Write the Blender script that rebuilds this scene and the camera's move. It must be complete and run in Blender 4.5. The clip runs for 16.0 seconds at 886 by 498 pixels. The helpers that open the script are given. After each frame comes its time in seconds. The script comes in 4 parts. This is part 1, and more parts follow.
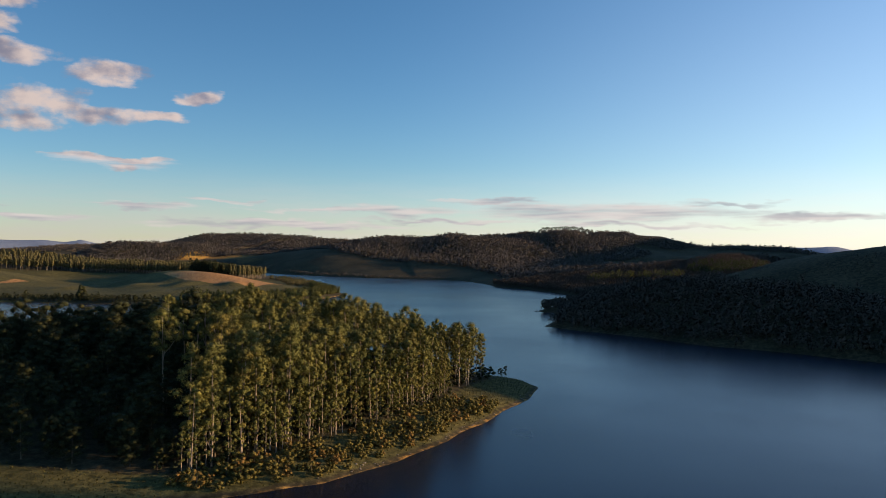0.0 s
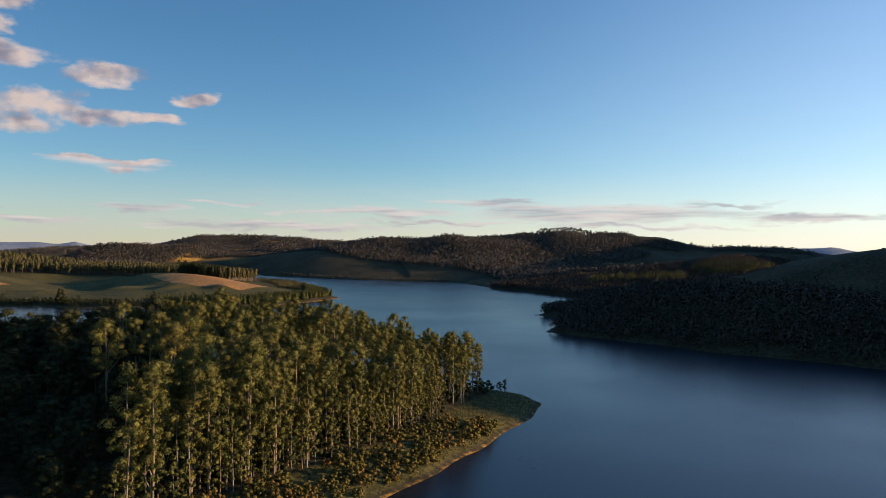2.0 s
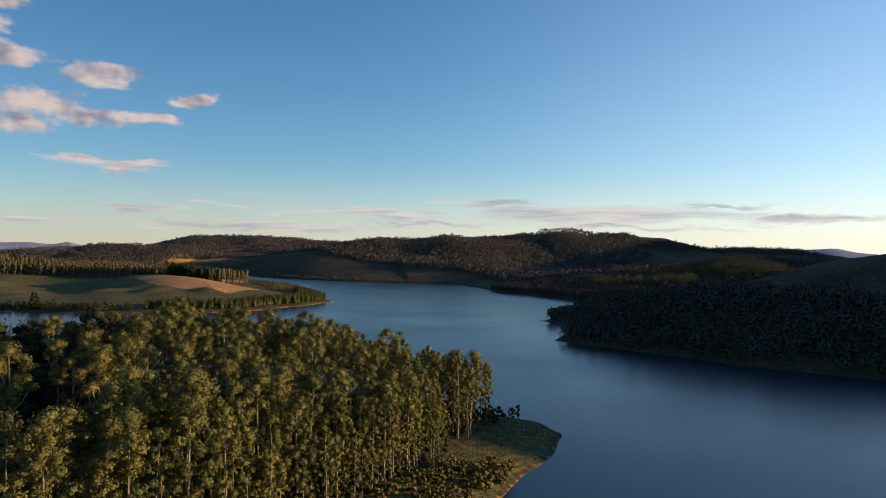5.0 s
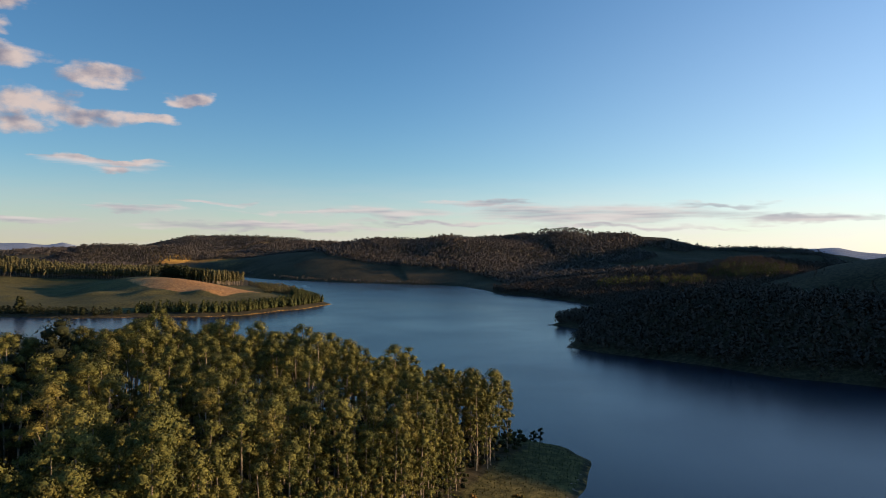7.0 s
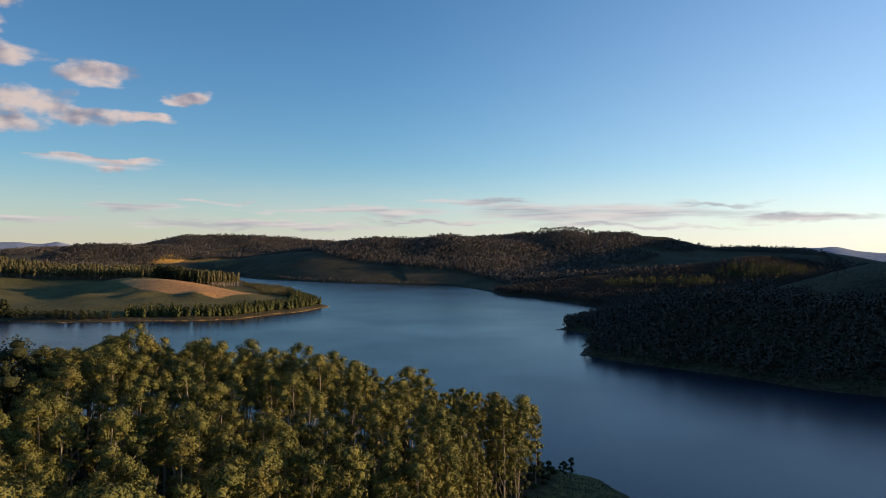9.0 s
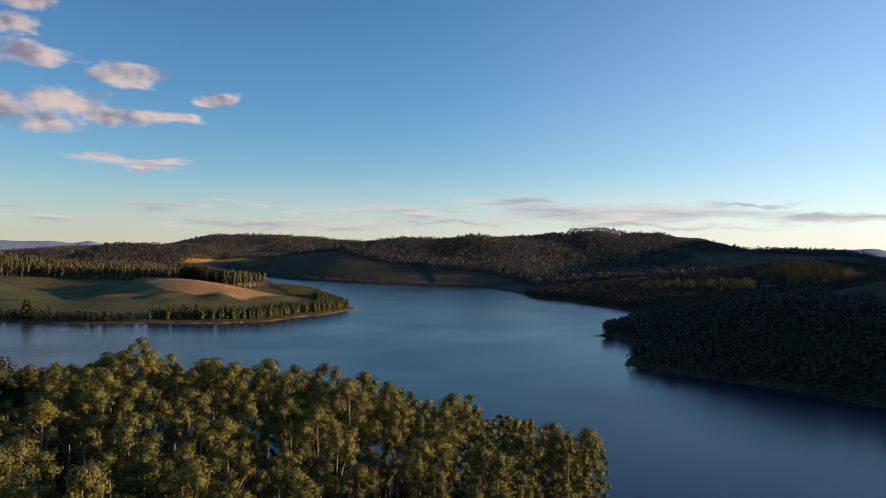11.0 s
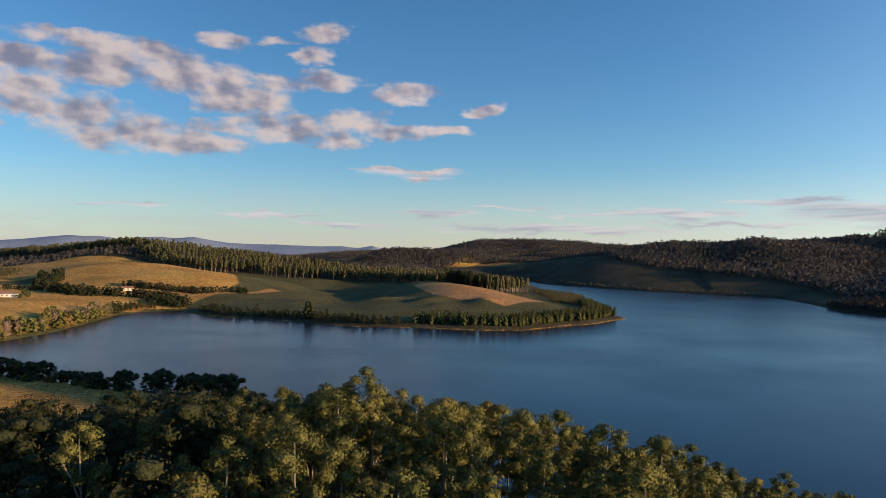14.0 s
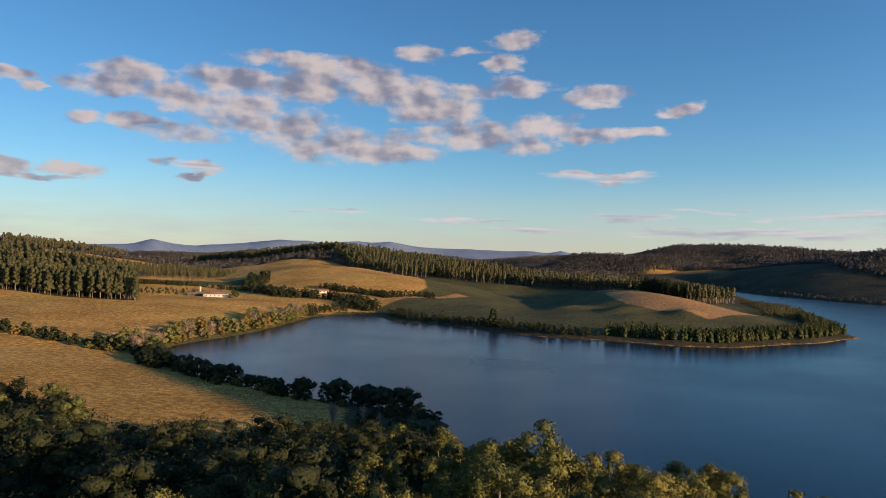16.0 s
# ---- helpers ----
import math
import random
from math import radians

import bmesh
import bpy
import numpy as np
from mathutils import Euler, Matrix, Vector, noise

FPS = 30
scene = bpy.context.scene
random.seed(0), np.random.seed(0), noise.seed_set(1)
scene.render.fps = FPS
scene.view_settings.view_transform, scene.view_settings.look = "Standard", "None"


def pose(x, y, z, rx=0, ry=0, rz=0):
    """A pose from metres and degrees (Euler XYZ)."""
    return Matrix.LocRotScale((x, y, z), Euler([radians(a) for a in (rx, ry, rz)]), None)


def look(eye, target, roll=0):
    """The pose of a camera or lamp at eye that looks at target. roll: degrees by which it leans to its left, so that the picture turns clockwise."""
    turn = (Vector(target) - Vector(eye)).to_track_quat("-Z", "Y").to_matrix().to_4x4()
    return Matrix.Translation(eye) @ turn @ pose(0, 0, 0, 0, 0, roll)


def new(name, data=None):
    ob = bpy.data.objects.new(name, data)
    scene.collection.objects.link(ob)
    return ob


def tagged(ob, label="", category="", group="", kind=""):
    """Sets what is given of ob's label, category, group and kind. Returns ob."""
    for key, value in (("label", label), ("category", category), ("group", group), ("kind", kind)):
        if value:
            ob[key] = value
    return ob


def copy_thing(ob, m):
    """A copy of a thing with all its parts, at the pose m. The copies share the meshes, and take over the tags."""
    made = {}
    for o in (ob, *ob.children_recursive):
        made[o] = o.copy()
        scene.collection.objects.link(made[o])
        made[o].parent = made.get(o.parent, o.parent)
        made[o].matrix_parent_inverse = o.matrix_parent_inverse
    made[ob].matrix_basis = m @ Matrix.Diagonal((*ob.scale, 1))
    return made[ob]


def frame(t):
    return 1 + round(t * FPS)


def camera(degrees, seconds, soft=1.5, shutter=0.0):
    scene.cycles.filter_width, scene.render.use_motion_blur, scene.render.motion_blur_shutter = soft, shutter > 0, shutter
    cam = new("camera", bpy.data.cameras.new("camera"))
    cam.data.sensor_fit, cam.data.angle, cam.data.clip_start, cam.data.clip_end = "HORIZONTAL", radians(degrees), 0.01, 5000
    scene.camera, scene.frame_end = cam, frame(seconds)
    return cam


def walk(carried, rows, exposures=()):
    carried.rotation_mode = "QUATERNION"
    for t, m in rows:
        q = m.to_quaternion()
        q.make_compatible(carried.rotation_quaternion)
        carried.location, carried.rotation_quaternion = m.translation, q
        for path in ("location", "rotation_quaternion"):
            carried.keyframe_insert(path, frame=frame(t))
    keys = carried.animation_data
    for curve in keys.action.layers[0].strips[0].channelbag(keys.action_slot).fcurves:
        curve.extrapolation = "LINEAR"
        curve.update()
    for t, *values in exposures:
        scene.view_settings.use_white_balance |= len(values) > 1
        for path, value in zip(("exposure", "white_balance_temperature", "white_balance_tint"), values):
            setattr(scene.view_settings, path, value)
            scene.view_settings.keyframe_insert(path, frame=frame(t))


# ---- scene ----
# Camera: flown level over the wood, turning left at the end. Rows: t, x, y, z, yaw, pitch, roll.
ROWS = [
    (0.0, -0.00, 0.00, 60.00, 0.00, 0.10, -0.60),
    (0.5, 0.75, 8.03, 59.89, -0.09, 0.15, -0.57),
    (1.0, 1.36, 16.03, 59.79, -0.15, 0.19, -0.54),
    (1.5, 1.74, 24.01, 59.76, -0.17, 0.21, -0.54),
    (2.0, 1.93, 31.91, 59.78, -0.21, 0.22, -0.51),
    (2.5, 2.05, 39.69, 59.83, -0.21, 0.24, -0.50),
    (3.0, 2.10, 47.33, 59.90, -0.24, 0.26, -0.54),
    (3.5, 1.97, 54.84, 60.00, -0.25, 0.29, -0.56),
    (4.0, 1.64, 62.22, 60.13, -0.29, 0.27, -0.57),
    (6.5, -2.67, 97.32, 61.35, -0.54, 0.28, -0.50),
    (7.0, -4.09, 104.12, 61.82, -0.58, 0.25, -0.45),
    (7.5, -5.58, 110.90, 62.38, -0.60, 0.22, -0.40),
    (8.0, -7.03, 117.57, 62.96, -0.66, 0.19, -0.37),
    (8.5, -8.34, 124.15, 63.49, -0.75, 0.16, -0.39),
    (9.5, -10.69, 137.34, 64.05, -0.90, 0.16, -0.50),
    (10.2, -12.33, 146.57, 64.44, -0.85, 0.15, -0.58),
    (10.8, -13.73, 154.48, 64.78, 0.05, 0.15, -0.65),
    (11.0, -14.20, 157.12, 64.89, 1.25, 0.15, -0.68),
    (11.5, -15.50, 164.51, 65.01, 4.78, 0.12, -0.63),
    (12.0, -16.94, 172.17, 65.09, 7.80, 0.13, -0.53),
    (12.5, -18.50, 179.97, 65.13, 10.87, 0.16, -0.42),
    (13.0, -20.17, 187.80, 65.12, 14.15, 0.16, -0.45),
    (13.5, -22.25, 195.56, 65.08, 17.78, 0.22, -0.56),
    (14.0, -24.86, 203.12, 65.07, 21.92, 0.25, -0.69),
    (14.5, -27.96, 210.55, 65.11, 26.08, 0.27, -0.79),
    (15.0, -31.45, 217.94, 65.22, 30.60, 0.30, -0.88),
    (15.5, -35.28, 225.38, 65.44, 33.32, 0.34, -1.00),
    (16.0, -39.24, 233.01, 65.81, 36.87, 0.41, -1.09),
]
cam = camera(63.1, 16.0, soft=0.5)
walk(cam, [(t, pose(x, y, z, 90 + pitch, roll, yaw)) for t, x, y, z, yaw, pitch, roll in ROWS], [(0, 0.72, 6650, 11), (10.8, 0.70, 6450, 11), (16, 0.68, 6150, 10)])

# ---- light: low evening sun, broken cloud ----
SUN_BEARING, SUN_HEIGHT = 90.0, 9.0
sun_dir = Vector((math.sin(radians(SUN_BEARING)) * math.cos(radians(SUN_HEIGHT)),
                  math.cos(radians(SUN_BEARING)) * math.cos(radians(SUN_HEIGHT)), math.sin(radians(SUN_HEIGHT))))
sun = new("sun", bpy.data.lights.new("sun", "SUN"))
sun.data.energy, sun.data.angle, sun.data.color = 5.0, radians(0.6), (1.0, 0.68, 0.38)
sun.matrix_world = look(sun_dir * 1500, (0, 0, 0))

world = bpy.data.worlds.new("sky")
scene.world = world
world.use_nodes = True
wt = world.node_tree
wt.nodes.clear()


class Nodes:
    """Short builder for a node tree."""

    def __init__(self, tree):
        self.tree = tree

    def add(self, kind, **values):
        n = self.tree.nodes.new(kind)
        for k, v in values.items():
            if k == "op":
                n.operation = v
            elif k == "clamp":
                n.use_clamp = v
        return n

    def link(self, a, b):
        self.tree.links.new(a, b)

    def feed(self, socket, v):
        if isinstance(v, (int, float, tuple)):
            socket.default_value = v
        else:
            self.tree.links.new(v, socket)

    def math(self, op, a, b=0.0, c=None, clamp=False):
        n = self.add("ShaderNodeMath", op=op, clamp=clamp)
        self.feed(n.inputs[0], a)
        if len(n.inputs) > 1:
            self.feed(n.inputs[1], b)
        if c is not None:
            self.feed(n.inputs[2], c)
        return n.outputs[0]

    def mix(self, fac, a, b):
        n = self.add("ShaderNodeMix")
        n.data_type = "RGBA"
        self.feed(n.inputs[0], fac)
        self.feed(n.inputs[6], a)
        self.feed(n.inputs[7], b)
        return n.outputs[2]

    def noise(self, vector, scale, detail=4.0, rough=0.55):
        n = self.add("ShaderNodeTexNoise")
        n.inputs["Scale"].default_value, n.inputs["Detail"].default_value, n.inputs["Roughness"].default_value = scale, detail, rough
        if vector is not None:
            self.link(vector, n.inputs["Vector"])
        return n.outputs["Fac"]

    def step(self, v, lo, hi, a=0.0, b=1.0):
        n = self.add("ShaderNodeMapRange")
        n.interpolation_type = "SMOOTHSTEP"
        self.feed(n.inputs[0], v)
        for i, x in enumerate((lo, hi, a, b)):
            n.inputs[i + 1].default_value = x
        return n.outputs[0]


# Clouds as bearing, elevation, half width and half height in degrees.
MAIN_CLOUDS = [(-60.4, 12.8, 3.3, 1.03), (-61.7, 11.6, 4.3, 1.02), (-56.7, 11.2, 3.7, 1.27), (-52.6, 10.8, 5.3, 1.73), (-49.6, 9.5, 4.9, 1.75), (-45.2, 8.3, 5.6, 1.55),
               (-40.8, 7.9, 4.4, 1.01), (-53.1, 12.9, 4.3, 1.19), (-48.8, 12.7, 4.9, 1.43), (-48.9, 14.5, 5.4, 0.71), (-44.5, 13.8, 5.6, 1.22), (-40.9, 12.6, 5.1, 1.46),
               (-37.3, 11.4, 4.6, 1.46), (-34.6, 12.6, 3.1, 0.73), (-39.0, 9.3, 3.1, 0.73), (-34.1, 9.3, 5.7, 1.23), (-29.6, 10.1, 3.6, 1.22), (-30.1, 8.6, 2.5, 0.78),
               (-25.7, 9.4, 3.5, 0.71), (-21.4, 9.6, 2.2, 0.54)]
SMALL_CLOUDS = [(-39.1, 15.4, 2.6, 0.62), (-35.1, 15.8, 1.8, 0.39), (-31.8, 16.6, 2.6, 0.84), (-32.6, 14.9, 1.9, 0.84), (-30.8, 13.1, 3.1, 0.78), (-25.3, 12.2, 2.9, 0.93),
               (-18.8, 11.1, 1.9, 0.69), (-63.8, 9.2, 1.9, 0.65), (-67.2, 11.6, 1.9, 0.53), (-66.7, 11.0, 1.2, 0.29), (-60.3, 9.3, 1.7, 0.57), (-57.0, 8.6, 3.6, 0.69),
               (-67.9, 5.4, 1.7, 0.58), (-64.1, 5.6, 2.7, 0.6), (-66.2, 4.9, 3.9, 0.24), (-58.2, 6.4, 1.3, 0.47), (-55.3, 6.2, 1.5, 0.48), (-56.0, 5.5, 1.6, 0.21),
               (-24.4, 6.4, 4.4, 0.33), (-24.1, 5.7, 1.5, 0.38)]
LOW_CLOUDS = [(-55.8, 6.1, 2.2, 0.5), (-24.8, 6.1, 4.5, 0.6), (12.4, 3.0, 11.7, 1.0), (-3.6, 3.1, 4.9, 0.6),
              (-12.4, 1.9, 12.6, 0.4), (-22.2, 2.9, 4.5, 0.3), (-29.4, 2.1, 4.0, 0.3), (27.7, 2.6, 6.3, 0.4), (-9.5, 3.0, 7.0, 0.22), (-16.5, 3.5, 3.2, 0.2), (1.5, 2.3, 9.0, 0.25), (4.0, 3.9, 5.0, 0.3), (16.0, 2.0, 9.0, 0.25), (22.0, 3.6, 4.0, 0.25), (-36.0, 2.7, 5.0, 0.2), (-46.0, 3.2, 4.0, 0.2)]
w = Nodes(wt)
sky = w.add("ShaderNodeTexSky")
sky.sky_type, sky.sun_disc = "NISHITA", False
sky.sun_elevation, sky.sun_rotation = radians(SUN_HEIGHT), radians(SUN_BEARING)
sky.altitude, sky.air_density, sky.dust_density, sky.ozone_density = 900, 1.0, 0.15, 3.0
deep = w.add("ShaderNodeHueSaturation")
deep.inputs["Saturation"].default_value = 1.12
w.link(sky.outputs[0], deep.inputs["Color"])
coord = w.add("ShaderNodeTexCoord").outputs["Generated"]
sep = w.add("ShaderNodeSeparateXYZ")
w.link(coord, sep.inputs[0])
bearing = w.math("MULTIPLY", w.math("ARCTAN2", sep.outputs[0], sep.outputs[1]), 57.29578)
height_deg = w.math("MULTIPLY", w.math("ARCSINE", sep.outputs[2]), 57.29578)


def warp_field(seed, size):
    comb = w.add("ShaderNodeCombineXYZ")
    w.link(w.math("MULTIPLY", bearing, 0.28), comb.inputs[0])
    w.link(w.math("MULTIPLY", height_deg, 0.8), comb.inputs[1])
    comb.inputs[2].default_value = seed
    return w.math("MULTIPLY", w.math("SUBTRACT", w.noise(comb.outputs[0], 1.0, 3.0), 0.5), size)


warp_b, warp_e = warp_field(3.1, 4.2), warp_field(8.7, 1.6)
warped_b, warped_e = w.math("ADD", bearing, warp_b), w.math("ADD", height_deg, warp_e)


def cloud_mask(db, de, clouds):
    """The largest of the ellipses' falls, 1 in the middle and 0 at the rim."""
    top = None
    for b, e, rb, re in clouds:
        u = w.math("MULTIPLY", w.math("SUBTRACT", warped_b, b + db), 1 / rb)
        v = w.math("MULTIPLY", w.math("SUBTRACT", warped_e, e + de), 1 / re)
        d = w.math("MULTIPLY_ADD", u, u, w.math("MULTIPLY", v, v))
        top = d if top is None else w.math("SMOOTH_MIN", top, d, 0.3)
    return w.math("SUBTRACT", 1.0, top)


def cloud_noise(db, de, sx, sy, scale, detail):
    comb = w.add("ShaderNodeCombineXYZ")
    w.link(w.math("MULTIPLY", w.math("ADD", bearing, db), sx), comb.inputs[0])
    w.link(w.math("MULTIPLY", w.math("ADD", height_deg, de), sy), comb.inputs[1])
    return w.noise(comb.outputs[0], scale, detail, 0.6)


def cloud_layer(clouds, sx, sy, soft):
    n = cloud_noise(0, 0, sx, sy, 0.6, 7.0)
    m = w.math("ADD", cloud_mask(0, 0, clouds), w.math("MULTIPLY", w.math("SUBTRACT", n, 0.47), 2.9))
    alpha = w.step(m, -0.05, soft)
    broad = w.math("SUBTRACT", cloud_noise(0, 0, sx, sy, 0.45, 2.0), cloud_noise(1.1, 0.8, sx, sy, 0.45, 2.0))
    fine = w.math("SUBTRACT", n, cloud_noise(0.3, 0.25, sx, sy, 0.6, 5.0))
    thin = w.step(m, 2.2, 0.5, 0.08, 0.2)
    lit = w.step(w.math("ADD", w.math("ADD", broad, w.math("MULTIPLY", fine, 0.7)), thin), -0.07, 0.38)
    return alpha, lit


high, high_lit = cloud_layer(MAIN_CLOUDS + SMALL_CLOUDS, 0.62, 1.0, 1.05)
low, low_lit = cloud_layer(LOW_CLOUDS, 0.22, 2.6, 1.3)
grey, white = (1.6, 1.52, 1.95, 1), (4.6, 3.75, 3.4, 1)
colour = w.mix(w.math("MULTIPLY", high, 0.92), deep.outputs[0], w.mix(high_lit, grey, white))
veil = w.math("MULTIPLY", w.step(height_deg, 7.0, 0.0), w.step(cloud_noise(0, 0, 0.12, 0.8, 1.0, 3.0), 0.2, 0.8, 0.3, 0.68))
colour = w.mix(veil, colour, (3.8, 3.5, 3.55, 1))
# Paler and warmer toward the sun.
sunward = w.math("ADD", w.math("MULTIPLY", sep.outputs[0], sun_dir.x), w.math("MULTIPLY", sep.outputs[1], sun_dir.y))
glare = w.math("MULTIPLY", w.step(sunward, -0.15, 0.75, 0.0, 0.28), w.step(height_deg, 34.0, 2.0))
colour = w.mix(glare, colour, (4.3, 3.95, 3.75, 1))
# The sky is darker a quarter turn and more from the sun.
dim = w.add("ShaderNodeVectorMath", op="SCALE")
w.link(colour, dim.inputs[0])
w.link(w.step(sunward, -0.7, 0.7, 0.71, 1.24), dim.inputs["Scale"])
colour = dim.outputs[0]
colour = w.mix(w.math("MULTIPLY", low, 0.85), colour, w.mix(low_lit, (1.75, 1.75, 2.05, 1), (3.5, 3.15, 3.1, 1)))
bg = w.add("ShaderNodeBackground")
bg.inputs["Strength"].default_value = 0.125
w.link(colour, bg.inputs["Color"])
out = w.add("ShaderNodeOutputWorld")
w.link(bg.outputs[0], out.inputs[0])


# ---- materials ----
def material(name):
    m = bpy.data.materials.new(name)
    m.use_nodes = True
    m.node_tree.nodes.clear()
    k = Nodes(m.node_tree)
    b, o = k.add("ShaderNodeBsdfPrincipled"), k.add("ShaderNodeOutputMaterial")
    k.link(b.outputs[0], o.inputs[0])
    return m, k, b, o


def bump(k, b, height, strength, distance):
    n = k.add("ShaderNodeBump")
    n.inputs["Strength"].default_value, n.inputs["Distance"].default_value = strength, distance
    k.link(height, n.inputs["Height"])
    k.link(n.outputs[0], b.inputs["Normal"])


def world_pos(k):
    return k.add("ShaderNodeNewGeometry").outputs["Position"]


def foliage(name, dark, light, tree_scale=0.12, glow=0.2, grain=2.4, brown=0.0, depth=1.0):
    """Leaves: tone shifts from tree to tree, from spray to spray and over a hand's width, with shade painted into the
    hollows; some light comes through.
    """
    m, k, b, o = material(name)
    p = world_pos(k)
    per_leaf = k.add("ShaderNodeNewGeometry").outputs["Random Per Island"]
    per_tree = k.add("ShaderNodeObjectInfo").outputs["Random"]
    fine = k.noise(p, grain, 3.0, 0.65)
    t = k.math("ADD", k.math("MULTIPLY", k.step(k.noise(p, tree_scale, 2.0), 0.3, 0.7), 0.45), k.math("MULTIPLY", per_leaf, 0.25))
    t = k.math("ADD", t, k.math("MULTIPLY", per_tree, 0.3))
    col = k.mix(t, (*dark, 1), (*light, 1))
    if brown:
        col = k.mix(k.step(per_tree, 0.80, 0.95, 0.0, brown), col, (light[0] * 1.05, light[1] * 0.74, light[2] * 0.8, 1))
    # Shade in the hollows between leaves, multiplied into the colour.
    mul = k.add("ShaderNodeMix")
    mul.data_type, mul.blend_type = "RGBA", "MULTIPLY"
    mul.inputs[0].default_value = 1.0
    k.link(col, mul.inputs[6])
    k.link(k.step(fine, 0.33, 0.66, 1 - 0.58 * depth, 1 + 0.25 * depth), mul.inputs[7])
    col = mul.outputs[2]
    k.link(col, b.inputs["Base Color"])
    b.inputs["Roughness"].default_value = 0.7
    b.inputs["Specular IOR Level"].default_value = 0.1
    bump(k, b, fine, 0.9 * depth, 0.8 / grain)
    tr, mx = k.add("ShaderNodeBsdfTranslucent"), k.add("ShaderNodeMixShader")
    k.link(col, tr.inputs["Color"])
    mx.inputs[0].default_value = glow
    k.link(b.outputs[0], mx.inputs[1])
    k.link(tr.outputs[0], mx.inputs[2])
    k.link(mx.outputs[0], o.inputs[0])
    return m


def plain(name, a, c, scale=3.0, rough=0.8, relief=0.3, metal=0.0):
    """A surface that wavers between two tones, with fine relief."""
    m, k, b, o = material(name)
    p = world_pos(k)
    n = k.math("ADD", k.math("MULTIPLY", k.noise(p, scale, 5.0), 0.6), k.math("MULTIPLY", k.noise(p, scale * 0.13, 3.0), 0.4))
    k.link(k.mix(k.step(n, 0.35, 0.65), (*a, 1), (*c, 1)), b.inputs["Base Color"])
    b.inputs["Roughness"].default_value, b.inputs["Metallic"].default_value = rough, metal
    if relief:
        bump(k, b, k.noise(p, scale * 3, 4.0), relief, 0.02)
    return m


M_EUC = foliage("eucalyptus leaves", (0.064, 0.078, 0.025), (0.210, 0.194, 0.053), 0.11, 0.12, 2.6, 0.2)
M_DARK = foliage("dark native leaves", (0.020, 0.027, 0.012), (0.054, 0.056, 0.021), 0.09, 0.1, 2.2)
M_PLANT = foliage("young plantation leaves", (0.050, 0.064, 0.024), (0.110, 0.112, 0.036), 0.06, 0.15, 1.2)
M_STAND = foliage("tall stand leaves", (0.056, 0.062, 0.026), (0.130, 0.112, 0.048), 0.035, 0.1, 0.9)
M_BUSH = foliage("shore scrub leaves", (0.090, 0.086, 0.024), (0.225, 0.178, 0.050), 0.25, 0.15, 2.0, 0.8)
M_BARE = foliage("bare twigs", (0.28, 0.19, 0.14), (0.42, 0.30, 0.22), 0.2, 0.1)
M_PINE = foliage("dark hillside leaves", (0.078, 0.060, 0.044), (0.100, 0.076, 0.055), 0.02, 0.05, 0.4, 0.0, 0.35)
# Haze put into the colour: paler and greyer than the nearer leaves.
M_FAR = foliage("hazed distant leaves", (0.108, 0.095, 0.080), (0.136, 0.116, 0.096), 0.012, 0.08, 0.3, 0.0, 0.35)
M_BARK = plain("pale eucalyptus bark", (0.27, 0.22, 0.16), (0.13, 0.10, 0.07), 0.8, 0.8)
M_WOOD = plain("brown bark", (0.10, 0.075, 0.05), (0.05, 0.038, 0.026), 2.0, 0.9)
M_WALL = plain("whitewashed wall", (0.62, 0.58, 0.50), (0.48, 0.44, 0.36), 0.8, 0.8, 0.1)
M_TILE = plain("weathered clay tiles", (0.28, 0.12, 0.07), (0.17, 0.08, 0.05), 1.5, 0.8)
M_TIN = plain("rusty roof sheet", (0.26, 0.19, 0.14), (0.18, 0.11, 0.075), 0.7, 0.6)
M_GLASS = plain("dark window glass", (0.03, 0.035, 0.04), (0.02, 0.02, 0.025), 0.5, 0.1, 0)
M_ROCK = plain("lake stones", (0.24, 0.20, 0.16), (0.12, 0.10, 0.08), 1.0, 0.9)


